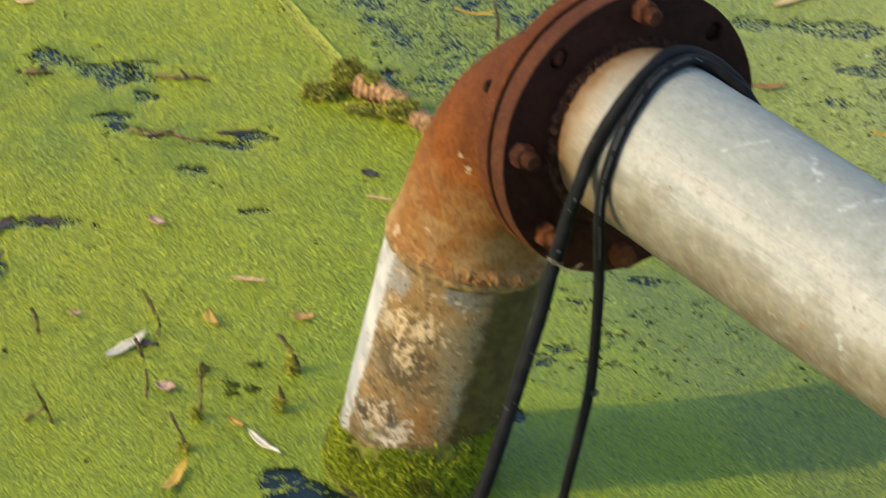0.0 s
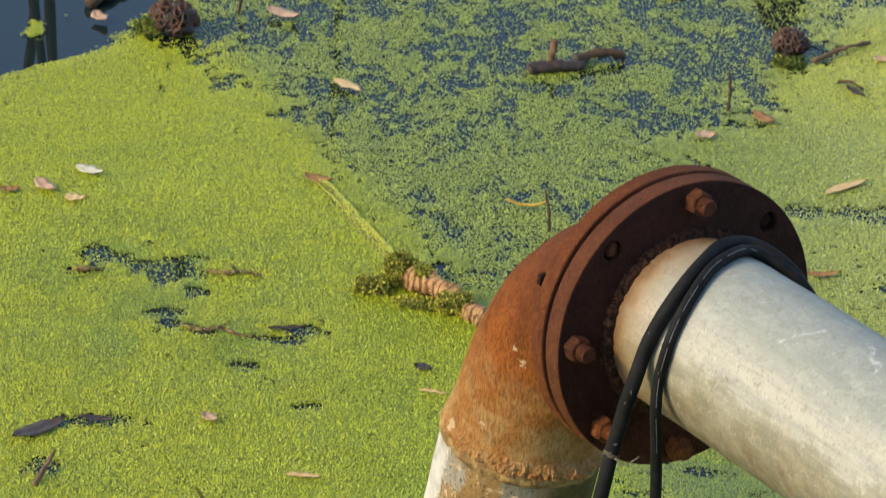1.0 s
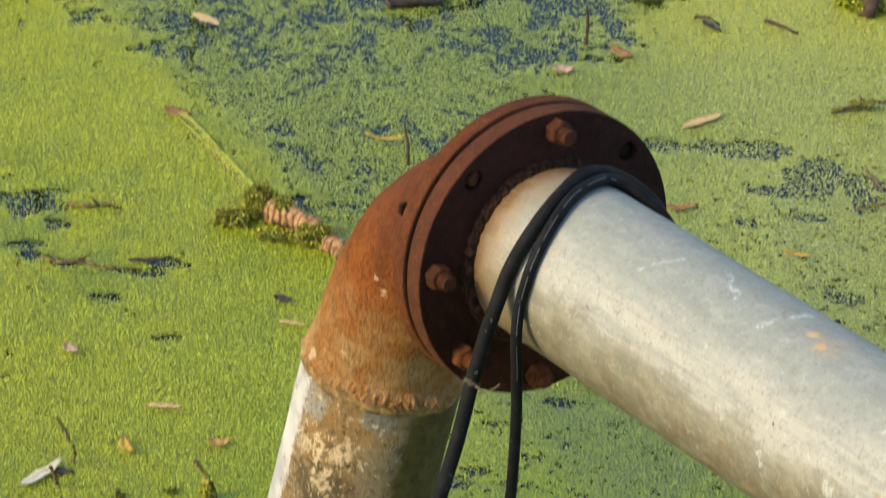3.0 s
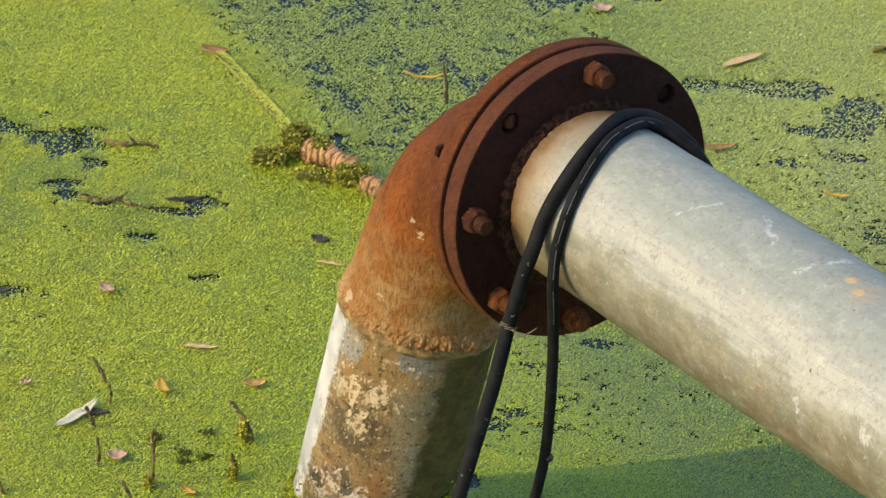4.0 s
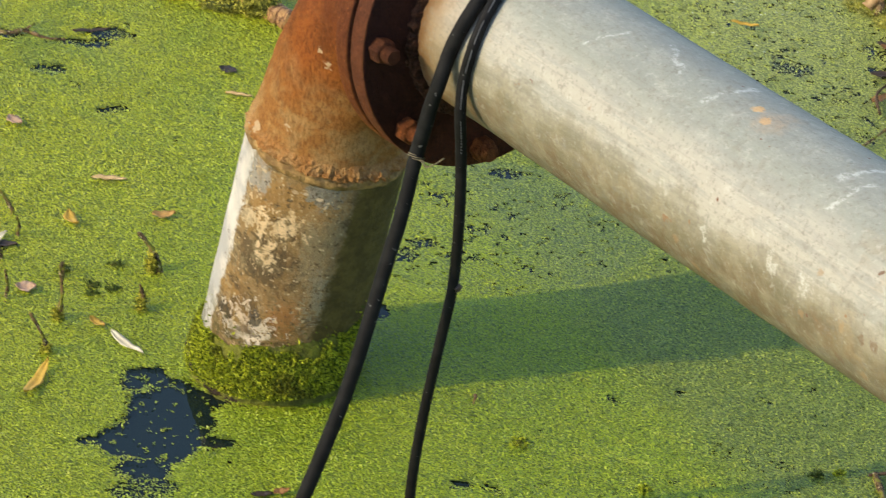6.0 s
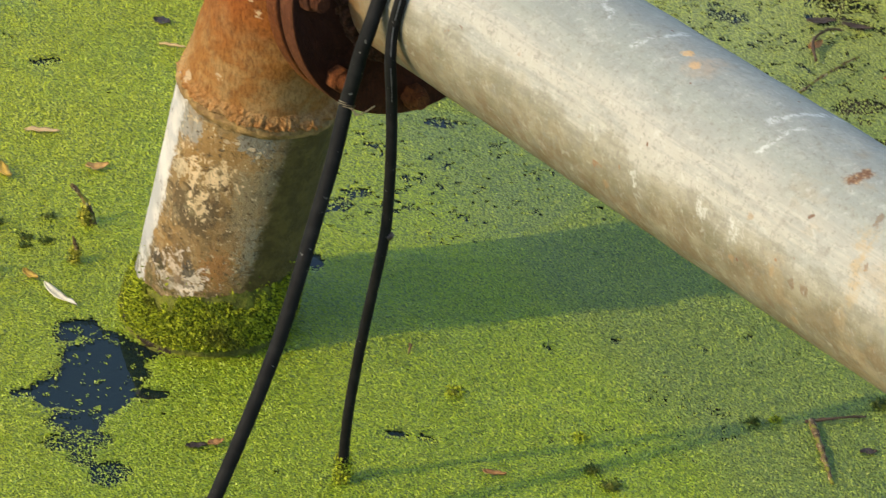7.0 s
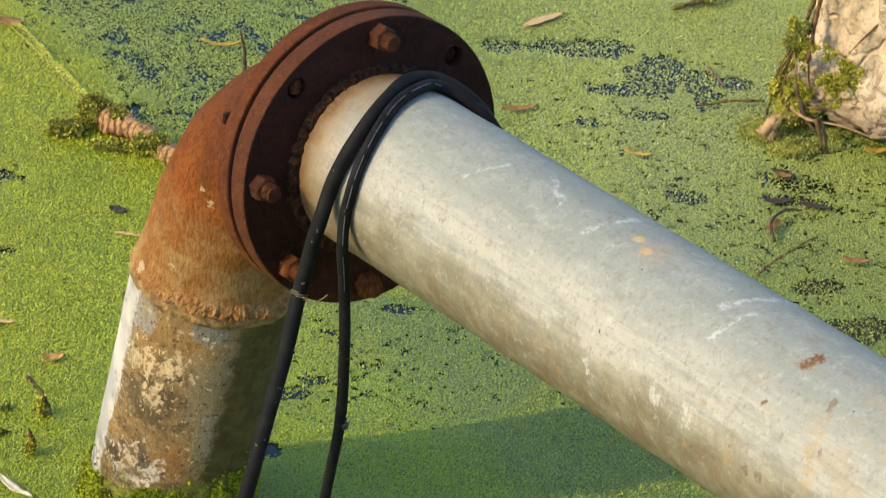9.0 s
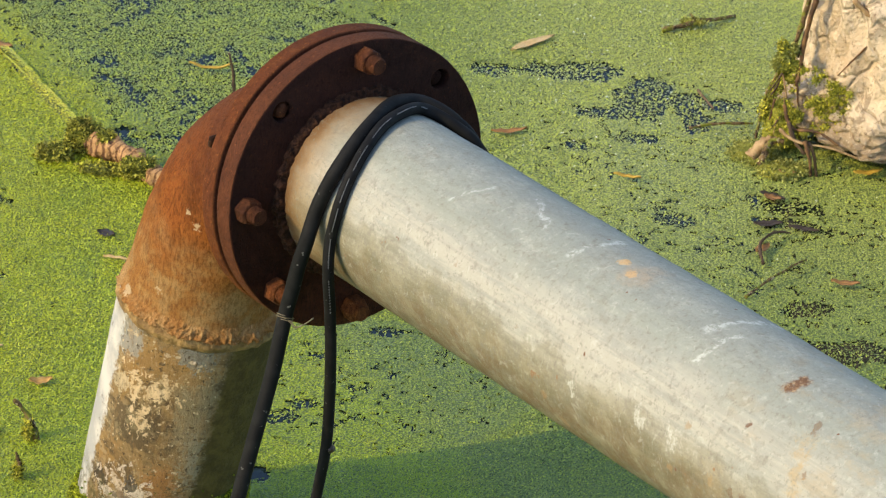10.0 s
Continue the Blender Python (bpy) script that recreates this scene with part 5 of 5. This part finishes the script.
for x, y, l, w, a in ((-0.290, 1.107, 0.036, 0.020, -16), (0.308, -0.278, 0.024, 0.008, -7), (0.030, -0.262, 0.018, 0.010, 30), (0.353, 0.957, 0.045, 0.010, 16), (0.749, 0.617, 0.034, 0.010, -4), (0.655, 0.690, 0.026, 0.013, 50), (-0.666, 1.002, 0.026, 0.014, 11), (0.125, 1.823, 0.042, 0.022, 12), (0.268, 1.405, 0.040, 0.018, -45), (0.692, 0.893, 0.022, 0.007, -5), (0.672, 0.823, 0.022, 0.012, -20), (0.628, 1.670, 0.03, 0.02, 20)):
    leaf((x, y), l, w, a, LEAF_BROWN, "reddish brown fallen leaf on the duckweed", 0.08)
for x, y, l, w, a in ((-0.109, 0.626, 0.022, 0.015, -14), (-0.312, 0.180, 0.034, 0.012, -1), (-0.522, 0.398, 0.075, 0.024, 46), (-0.463, 0.433, 0.040, 0.012, -4), (0.664, 0.757, 0.036, 0.015, 12), (0.706, 0.750, 0.038, 0.010, -14), (0.672, 0.830, 0.034, 0.014, -30), (0.011, -0.268, 0.022, 0.009, 16), (0.387, 1.520, 0.036, 0.012, -46), (0.470, 1.853, 0.030, 0.010, -33), (-0.278, 0.695, 0.045, 0.008, 16), (0.683, -0.182, 0.018, 0.010, 7)):
    leaf((x, y), l, w, a, LEAF_DARK, "sodden dark leaf sinking into the duckweed", 0.05, 0, 0, 0.002)


leaf((-0.146, 0.270), 0.026, 0.015, 14, plain("ochre_leaf", (0.40, 0.22, 0.055), (0.54, 0.33, 0.10), 120, 0.6), "ochre curled dead leaf lying on the duckweed", 0.12)


def twig(points, r, material=TWIG, label="dark dead twig standing up out of the duckweed", category="twig", side=0):
    bm = bmesh.new()
    pts = glide(points, 6)
    sweep(bm, pts, [r * (1 - 0.45 * k / len(pts)) * (1 + (0.35 if r < 0.006 else 0.14) * noise.noise(pts[k] * 140)) for k in range(len(pts))], 9, True, r * 0.5, 210)
    if side:
        m = pts[len(pts) // 2]
        sweep(bm, [m, m + Vector((side * 0.5, 0, 0.006)), m + Vector((side, 0.002, 0.010))], [r * 0.6, r * 0.45, r * 0.25], 6)
    return tagged(part("twig", bm, material), label, category, "dead twigs and stems" if category != "root" else "roots at the rock")


# stubs standing in the mat: x, y, lean, height
for x, y, dx, h in ((-0.310, 0.250, -0.015, 0.030), (-0.298, 0.203, -0.002, 0.026), (-0.427, 0.183, -0.009, 0.032), (-0.382, -0.003, -0.022, 0.047), (-0.292, 0.069, -0.002, 0.036), (-0.231, 0.037, -0.001, 0.068),
                    (-0.234, -0.032, -0.020, 0.047), (-0.147, 0.070, -0.003, 0.031), (-0.309, 0.151, -0.008, 0.025), (0.011, 1.025, -0.008, 0.053), (-0.460, 1.628, 0.008, 0.075), (0.220, 1.431, -0.003, 0.058), (-0.410, 0.000, 0.02, 0.02), (-0.24, 0.125, 0.0, 0.018)):
    twig([(x, y, -0.03), (x, y, 0.0), (x + dx * 0.5 + 0.002, y + 0.001, h * 0.5), (x + dx, y, h)], 0.0028 if y < 0.9 else 0.0028, MOSSY if y < 0.9 else TWIG, "mossy dead stub standing up out of the duckweed")
for i, (x, y, s) in enumerate(((-0.186, 0.160, 0.007), (-0.205, 0.112, 0.006), (-0.203, 0.094, 0.005), (-0.240, 0.140, 0.005), (-0.182, 0.108, 0.005))):
    moss_lump((x, y, 0.0), (s * 1.2, s * 0.9, s * 0.45), 40, "little dark tuft of moss in the duckweed", 20 + i, MOSS_DARK, 0.0026)
twig([(-0.135, 0.150, -0.01), (-0.140, 0.152, 0.012), (-0.149, 0.154, 0.030), (-0.162, 0.156, 0.046)], 0.0040, MOSSY, "mossy dead stub in the duckweed")
for i, (x, y, h, w) in enumerate(((-0.146, 0.150, 0.032, 0.0044), (-0.148, 0.070, 0.026, 0.0030), (-0.233, 0.037, 0.016, 0.0032), (-0.236, -0.032, 0.014, 0.0032))):
    moss_lump((x, y, h * 0.25), (w, w, h * 0.5), 120, "yellow-green moss clinging to a dead stub", 300 + i, MOSS_PALE, 0.0026)

LYING = "dark twig lying on the duckweed"
twig([(0.626, -0.134, 0.004), (0.634, -0.182, 0.006), (0.639, -0.218, 0.005), (0.645, -0.246, 0.003)], 0.0036, MOSSY, "grey mossy twig lying on the duckweed")
twig([(0.620, -0.137, 0.004), (0.655, -0.128, 0.006), (0.683, -0.118, 0.004)], 0.0018, TWIG, LYING)
twig([(0.632, 0.570, 0.003), (0.660, 0.605, 0.009), (0.697, 0.648, 0.012), (0.705, 0.665, 0.006)], 0.0019, MOSSY, LYING)
twig([(0.655, 0.655, 0.003), (0.652, 0.690, 0.010), (0.670, 0.722, 0.010), (0.690, 0.735, 0.004)], 0.0022, TWIG, "bent brown twig lying on the duckweed")
twig([(0.575, 1.000, 0.003), (0.615, 1.013, 0.006), (0.655, 1.022, 0.004)], 0.0026, MOSSY, LYING)
twig([(0.588, 1.112, 0.002), (0.594, 1.088, 0.005), (0.606, 1.060, 0.003)], 0.0018, WOOD, "pale dry stem floating on the water")
twig([(0.545, 1.280, 0.003), (0.590, 1.300, 0.009), (0.640, 1.335, 0.005)], 0.0036, MOSSY, "mossy dark twig floating on the duckweed", side=-0.01)
twig([(0.460, 1.555, 0.003), (0.480, 1.535, 0.006), (0.503, 1.520, 0.003)], 0.0030, TWIG, LYING)
twig([(0.365, 1.545, 0.004), (0.380, 1.525, 0.014), (0.398, 1.520, 0.006)], 0.0026, TWIG, LYING)
twig([(0.330, 1.610, 0.003), (0.370, 1.650, 0.008), (0.405, 1.690, 0.003)], 0.0040, WOOD, LYING)
twig([(-0.505, 0.270, 0.002), (-0.498, 0.300, 0.010), (-0.492, 0.328, 0.016)], 0.0035, WOOD, "yellowish twig lying on the duckweed")
twig([(-0.402, 0.684, 0.0), (-0.372, 0.672, 0.003), (-0.355, 0.678, 0.004), (-0.330, 0.668, 0.002), (-0.306, 0.671, 0.0)], 0.0034, MOSSY, LYING, side=0.012)
twig([(-0.552, 0.806, 0.0), (-0.535, 0.802, 0.004), (-0.515, 0.810, 0.0)], 0.0050, MOSSY, LYING)
twig([(-0.392, 0.830, 0.0), (-0.365, 0.824, 0.003), (-0.345, 0.832, 0.003), (-0.326, 0.829, 0.0)], 0.0036, MOSSY, LYING, side=-0.010)
twig([(0.213, -0.044, 0.002), (0.214, -0.056, 0.008), (0.212, -0.066, 0.004)], 0.0016, WOOD, "small reddish twig on the duckweed")
twig([(-0.662, 1.602, 0.004), (-0.642, 1.655, 0.009), (-0.615, 1.720, 0.016), (-0.585, 1.795, 0.026)], 0.0086, TWIG, "thick broken stick floating in the open water")
twig([(-0.318, 1.833, 0.004), (-0.235, 1.850, 0.008), (-0.150, 1.879, 0.004)], 0.0040, TWIG, "long dark stem floating on the water")
moss_lump((-0.170, 1.875, 0.006), (0.030, 0.012, 0.010), 120, "dark clump of weed on the floating stem", seed=31)
twig([(-0.336, 1.808, -0.02), (-0.340, 1.808, 0.05), (-0.344, 1.806, 0.30), (-0.362, 1.806, 0.52)], 0.0060, TWIG, "tall dry stem standing in the pond")
for x, y, dx, h in ((-0.760, 1.748, -0.07, 0.62), (-0.765, 1.725, 0.10, 0.55), (-0.746, 1.751, 0.065, 0.70), (-0.559, 1.690, 0.02, 0.45)):
    twig([(x, y, -0.05), (x, y, 0.02), (x + dx * 0.4, y, h * 0.5), (x + dx, y, h)], 0.0080, TWIG, "tall dry stem standing in the pond")
twig([(-0.745, 1.758, 0.006), (-0.690, 1.738, 0.007), (-0.634, 1.716, 0.004)], 0.0060, TWIG, "dark stick floating in the open water")
# the floating stem that parts the thick mat from the loose water
twig([(-0.288, 1.098, 0.002), (-0.262, 1.056, 0.003), (-0.238, 1.016, 0.002)], 0.0013, STEM, "thin yellow-green stem floating at the edge of the mat", "stem")

# husk: a ridged stub with moss at its end
husk = empty("husk", "ridged orange-brown stalk stub floating with moss on it", "stalk")
bm = bmesh.new()
pts = glide([(-0.148, 0.838, 0.010), (-0.118, 0.816, 0.015), (-0.084, 0.786, 0.013), (-0.048, 0.748, 0.008)], 22)
sweep(bm, pts, [(0.0145 - 0.004 * k / len(pts)) * (1 + 0.055 * math.sin(k * 0.85 + 2.6 * math.sin(k * 0.31)) + 0.05 * math.sin(k * 0.37)) for k in range(len(pts))], 24, True, 0.006, 55)
part("stub", bm, CORE, husk)
moss_lump((-0.158, 0.845, 0.014), (0.021, 0.019, 0.025), 900, "golden moss on the end of the floating stub", 41, MOSS_GOLD, 0.0030)
moss_lump((-0.190, 0.815, 0.006), (0.022, 0.016, 0.012), 420, "golden moss trailing from the floating stub", 44, MOSS_GOLD, 0.0030)
moss_lump((-0.128, 0.822, 0.028), (0.010, 0.010, 0.007), 180, "golden moss over the floating stub", 45, MOSS_GOLD, 0.0030)
moss_lump((-0.078, 0.772, 0.016), (0.016, 0.013, 0.015), 220, "golden moss over the floating stub", 46, MOSS_GOLD, 0.0030)
moss_lump((-0.096, 0.776, 0.012), (0.010, 0.010, 0.014), 200, "golden moss on the floating stub", 42, MOSS_GOLD, 0.0030)
moss_lump((-0.124, 0.786, 0.002), (0.036, 0.014, 0.007), 260, "golden moss along the foot of the floating stub", 43, MOSS_GOLD, 0.0030)


def shaggy_head(at, radii, cells, label, seed):
    """A withered seed head seen from its top: a lumpy dome crowded with open seed cells."""
    thing = empty("seed_head", label, "seed head", "dried seed heads")
    bm = bmesh.new()
    bmesh.ops.create_icosphere(bm, subdivisions=4, radius=1.0)
    for v in bm.verts:
        g = 1 + 0.35 * noise.fractal(v.co * 3.1 + Vector((seed, 0, 0)), 1.0, 2.0, 3)
        v.co = Vector((v.co.x * radii[0], v.co.y * radii[1], v.co.z * radii[2])) * g
    part("body", bm, LEAF_DARK, thing)
    for i in range(cells):
        z = 1 - 1.15 * (i + 0.5) / cells
        f = i * 2.39996
        n = Vector((math.sqrt(1 - z * z) * math.cos(f), math.sqrt(1 - z * z) * math.sin(f), z))
        c = Vector((n.x * radii[0], n.y * radii[1], n.z * radii[2])) * 0.98
        a, b = basis(n)
        w = (radii[0] * radii[1]) ** 0.5 * 1.75 / math.sqrt(cells)
        bm = bmesh.new()
        last = None
        for q, h in ((1.0, -0.2), (0.92, 0.45), (0.70, 0.60), (0.48, 0.30), (0.30, -0.10)):
            ring = [bm.verts.new(c + (a * math.cos(math.tau * j / 9) + b * math.sin(math.tau * j / 9)) * w * q * (1 + 0.22 * math.sin(j * 2.3 + i)) + n * h * w * (1.2 + 0.9 * math.sin(i * 1.9))) for j in range(9)]
            if last:
                for j in range(9):
                    bm.faces.new((last[j], last[(j + 1) % 9], ring[(j + 1) % 9], ring[j]))
            last = ring
        part("cell", bm, LEAF_DARK if i % 3 == 0 else POD, thing)
    thing.location = at
    return thing


shaggy_head((-0.540, 1.545, 0.012), (0.029, 0.027, 0.024), 46, "shaggy brown dried seed head afloat by open water", 3)
moss_lump((-0.566, 1.530, 0.006), (0.022, 0.016, 0.016), 200, "weed round the floating seed head", 47, MOSS_DARK)
shaggy_head((0.296, 1.640, 0.012), (0.021, 0.019, 0.017), 40, "brown dried seed head lying in the mat", 5)
moss_lump((0.298, 1.600, 0.001), (0.022, 0.014, 0.006), 120, "weed below the small dried seed head", 48, MOSS_DARK)
shaggy_head((0.529, 1.797, 0.002), (0.036, 0.027, 0.017), 36, "dark dried lotus seed head showing its open cells", 8)
shaggy_head((0.280, 1.885, 0.026), (0.031, 0.027, 0.036), 70, "reddish brown dried seed head in the water", 6)
twig([(-0.052, 1.506, 0.001), (-0.030, 1.514, 0.004), (0.000, 1.522, 0.004), (0.022, 1.533, 0.002)], 0.0105, LEAF_DARK, "dark waterlogged piece of wood with a stub")
twig([(0.012, 1.545, 0.004), (0.032, 1.558, 0.009), (0.055, 1.567, 0.009), (0.075, 1.572, 0.003)], 0.0080, TWIG, "dark flat scrap of bark on the water")
twig([(-0.022, 1.525, 0.0), (-0.022, 1.525, 0.02), (-0.019, 1.525, 0.040)], 0.0062, WOOD, "short brown stub on the waterlogged wood")
twig([(0.60, 1.60, 0.0), (0.615, 1.66, 0.03), (0.64, 1.74, 0.05)], 0.012, TWIG, "dark branch leaning out of the mat")
moss_lump((0.600, 1.640, 0.006), (0.05, 0.03, 0.014), 500, "moss and weed by the dark branch", seed=51)
for i, (x, y, s) in enumerate(((0.262, -0.131, 0.012), (0.405, -0.255, 0.010), (0.424, -0.282, 0.012), (0.392, -0.196, 0.007), (0.567, -0.144, 0.009), (0.397, 0.432, 0.006), (0.590, -0.136, 0.006), (0.700, -0.090, 0.014), (0.715, -0.118, 0.012))):
    moss_lump((x, y, 0.001), (s * 0.7, s * 0.5, s * 0.42), 45, "small dark green weed clump on the duckweed", 60 + i, MOSS_DARK if i % 3 else MOSS, 0.003)

# ---- rock ----
rock = tagged(new("rock"), "pale cracked rock standing in the pond with moss and roots", "rock")
bm = bmesh.new()
bmesh.ops.create_icosphere(bm, subdivisions=6, radius=1.0)
for v in bm.verts:
    d = v.co.normalized()
    g = 1 + 0.12 * noise.fractal(d * 1.6 + Vector((3.2, 1, 0)), 1.0, 2.0, 3)
    near_two = noise.voronoi(d * 2.3 + Vector((0.4, 0, 0)))[0]
    g += 0.05 * min(0.35, near_two[1] - near_two[0]) + 0.050 * noise.ridged_multi_fractal(d * 5.5, 1.0, 2.0, 4, 1.0, 2.0) + 0.026 * noise.fractal(d * 16, 0.9, 2.0, 4)
    q = Vector((d.x * 0.155, d.y * 0.145, d.z * 0.27)) * g + Vector((0, 0, 0.10))
    if q.z < 0.085:                      # a ledge, and the hollow under it
        t = min(1, (0.085 - q.z) / 0.03)
        under = max(0, min(1, (0.055 - q.z) / 0.02))
        q.x *= 1 + 0.10 * t - 0.45 * under
        q.y *= 1 + 0.12 * t - 0.60 * under
    v.co = q
part("boulder", bm, ROCK, rock)
bm = bmesh.new()
bmesh.ops.create_icosphere(bm, subdivisions=6, radius=1.0)
for v in bm.verts:
    d = v.co.normalized()
    g = 1 + 0.16 * noise.fractal(d * 2.0 + Vector((9.2, 1, 0)), 1.0, 2.0, 3) + 0.05 * noise.ridged_multi_fractal(d * 6.5, 1.0, 2.0, 4, 1.0, 2.0) + 0.03 * noise.fractal(d * 18, 0.9, 2.0, 4)
    q = Vector((d.x * 0.150, d.y * 0.134, d.z * 0.052)) * g + Vector((-0.030, -0.018, 0.046))
    if q.z < 0.024:                      # hollowed out under its lip
        t = min(1, (0.024 - q.z) / 0.008)
        q.x *= 1 - 0.06 * t
        q.y *= 1 - 0.10 * t
    v.co = q
part("ledge", bm, ROCK, rock)
rock.location = (0.872, 1.055, 0.0)
mr = np.random.default_rng(12)
for i in range(64):
    x = mr.uniform(0.676, 0.766)
    z = mr.uniform(0.030 + 0.25 * max(0, x - 0.715), 0.118 - 0.35 * abs(x - 0.705))
    y = 0.962 - 0.40 * (x - 0.700) - 0.10 * (0.10 - z)
    g = mr.uniform(0.22, 0.72)
    moss_lump((x, y, z), (0.010 * g, 0.005 * g, 0.008 * g), int(42 * g), "bright yellow-green moss on the flank of the pale rock", 172 + i, MOSS_PALE, 0.0024)
moss_lump((0.688, 0.985, 0.018), (0.026, 0.026, 0.040), 500, "moss at the foot of the pale rock", 76, MOSS_PALE, 0.0026)
moss_lump((0.655, 0.950, 0.001), (0.036, 0.034, 0.006), 380, "weed and moss at the rock's foot", 77, MOSS_WEED, 0.0026)
moss_lump((0.688, 0.905, 0.001), (0.036, 0.028, 0.007), 380, "weed and moss in front of the rock", 78, MOSS_WEED, 0.0026)
for i in range(6):
    moss_lump((0.664 + 0.0058 * i, 0.988, 0.040 + 0.016 * i), (0.0045, 0.005, 0.010), 50, "tuft of moss on the root beside the rock", 80 + i, MOSS_PALE, 0.003)
for i, (x, z, r) in enumerate(((0.679, 0.127, 0.008), (0.683, 0.113, 0.009), (0.672, 0.114, 0.007), (0.677, 0.138, 0.006), (0.690, 0.135, 0.006), (0.694, 0.112, 0.008))):
    moss_lump((x, 0.966, z), (r, 0.006, r * 1.1), 46, "moss grown over the root beside the rock", 90 + i, MOSS_PALE if i % 2 else MOSS_WEED, 0.0026)
moss_lump((0.586, 1.302, 0.008), (0.018, 0.008, 0.005), 60, "moss on the twig floating by the rock", 97, MOSS_WEED, 0.0026)
ROOTS = "dead brown root clinging to the pale rock"
twig([(0.722, 0.970, 0.240), (0.713, 0.970, 0.205), (0.706, 0.970, 0.167), (0.702, 0.968, 0.134), (0.699, 0.960, 0.104), (0.697, 0.957, 0.090)], 0.0034, ROOT, ROOTS, "root")
twig([(0.708, 0.985, 0.225), (0.703, 0.990, 0.180), (0.693, 0.990, 0.130), (0.676, 0.990, 0.090), (0.664, 0.990, 0.058), (0.657, 0.990, 0.0)], 0.0036, MOSSY, "mossy dark root leaning on the pale rock", "root")
twig([(0.716, 0.978, 0.230), (0.706, 0.975, 0.170), (0.697, 0.975, 0.120)], 0.0026, TWIG, ROOTS, "root")
twig([(0.680, 0.925, 0.046), (0.701, 0.910, 0.038), (0.740, 0.905, 0.035), (0.778, 0.900, 0.025)], 0.0021, STRAW, "pale dry root along the rock's ledge", "root")
twig([(0.684, 0.940, 0.072), (0.689, 0.935, 0.055), (0.700, 0.925, 0.047), (0.725, 0.918, 0.049), (0.752, 0.908, 0.037)], 0.0024, ROOT, ROOTS, "root")
twig([(0.690, 0.925, 0.055), (0.700, 0.912, 0.036), (0.712, 0.903, 0.026)], 0.0030, TWIG, ROOTS, "root")
twig([(0.710, 0.905, 0.042), (0.716, 0.900, 0.026), (0.720, 0.900, 0.008), (0.723, 0.900, -0.020)], 0.0028, ROOT, ROOTS, "root")
twig([(0.716, 0.907, 0.040), (0.724, 0.902, 0.020), (0.731, 0.900, -0.020)], 0.0024, TWIG, ROOTS, "root")
twig([(0.659, 0.915, -0.004), (0.664, 0.922, 0.014), (0.673, 0.930, 0.027), (0.687, 0.930, 0.028)], 0.0052, MOSSY, ROOTS, "root")
twig([(0.650, 0.932, 0.002), (0.658, 0.936, 0.014), (0.668, 0.940, 0.022), (0.678, 0.940, 0.022)], 0.0078, STRAW, "knob of dead wood at the rock's foot")
twig([(0.754, 0.940, 0.217), (0.775, 0.935, 0.199), (0.795, 0.925, 0.186)], 0.0034, STRAW, "pale straw lying over the rock", "straw")
twig([(0.789, 0.925, 0.181), (0.766, 0.935, 0.147), (0.745, 0.945, 0.113)], 0.0015, ROOT, "thin root running over the rock", "root")
# loose fibres along the roots
for i in range(9):
    x, z = mr.uniform(0.674, 0.700), mr.uniform(0.03, 0.10)
    x += 0.10 * (z - 0.10) * mr.uniform(0.4, 1.0)
    lean, long = mr.uniform(-0.016, 0.010), mr.uniform(0.018, 0.04)
    twig([(x, 0.962, z + long / 2), (x + lean * 0.4, 0.960, z + long * 0.1), (x + lean, 0.961, max(0.004, z - long / 2))], mr.uniform(0.0008, 0.0016), (ROOT, TWIG, STRAW)[i % 3], "thin dead root fibre hanging by the pale rock", "root")
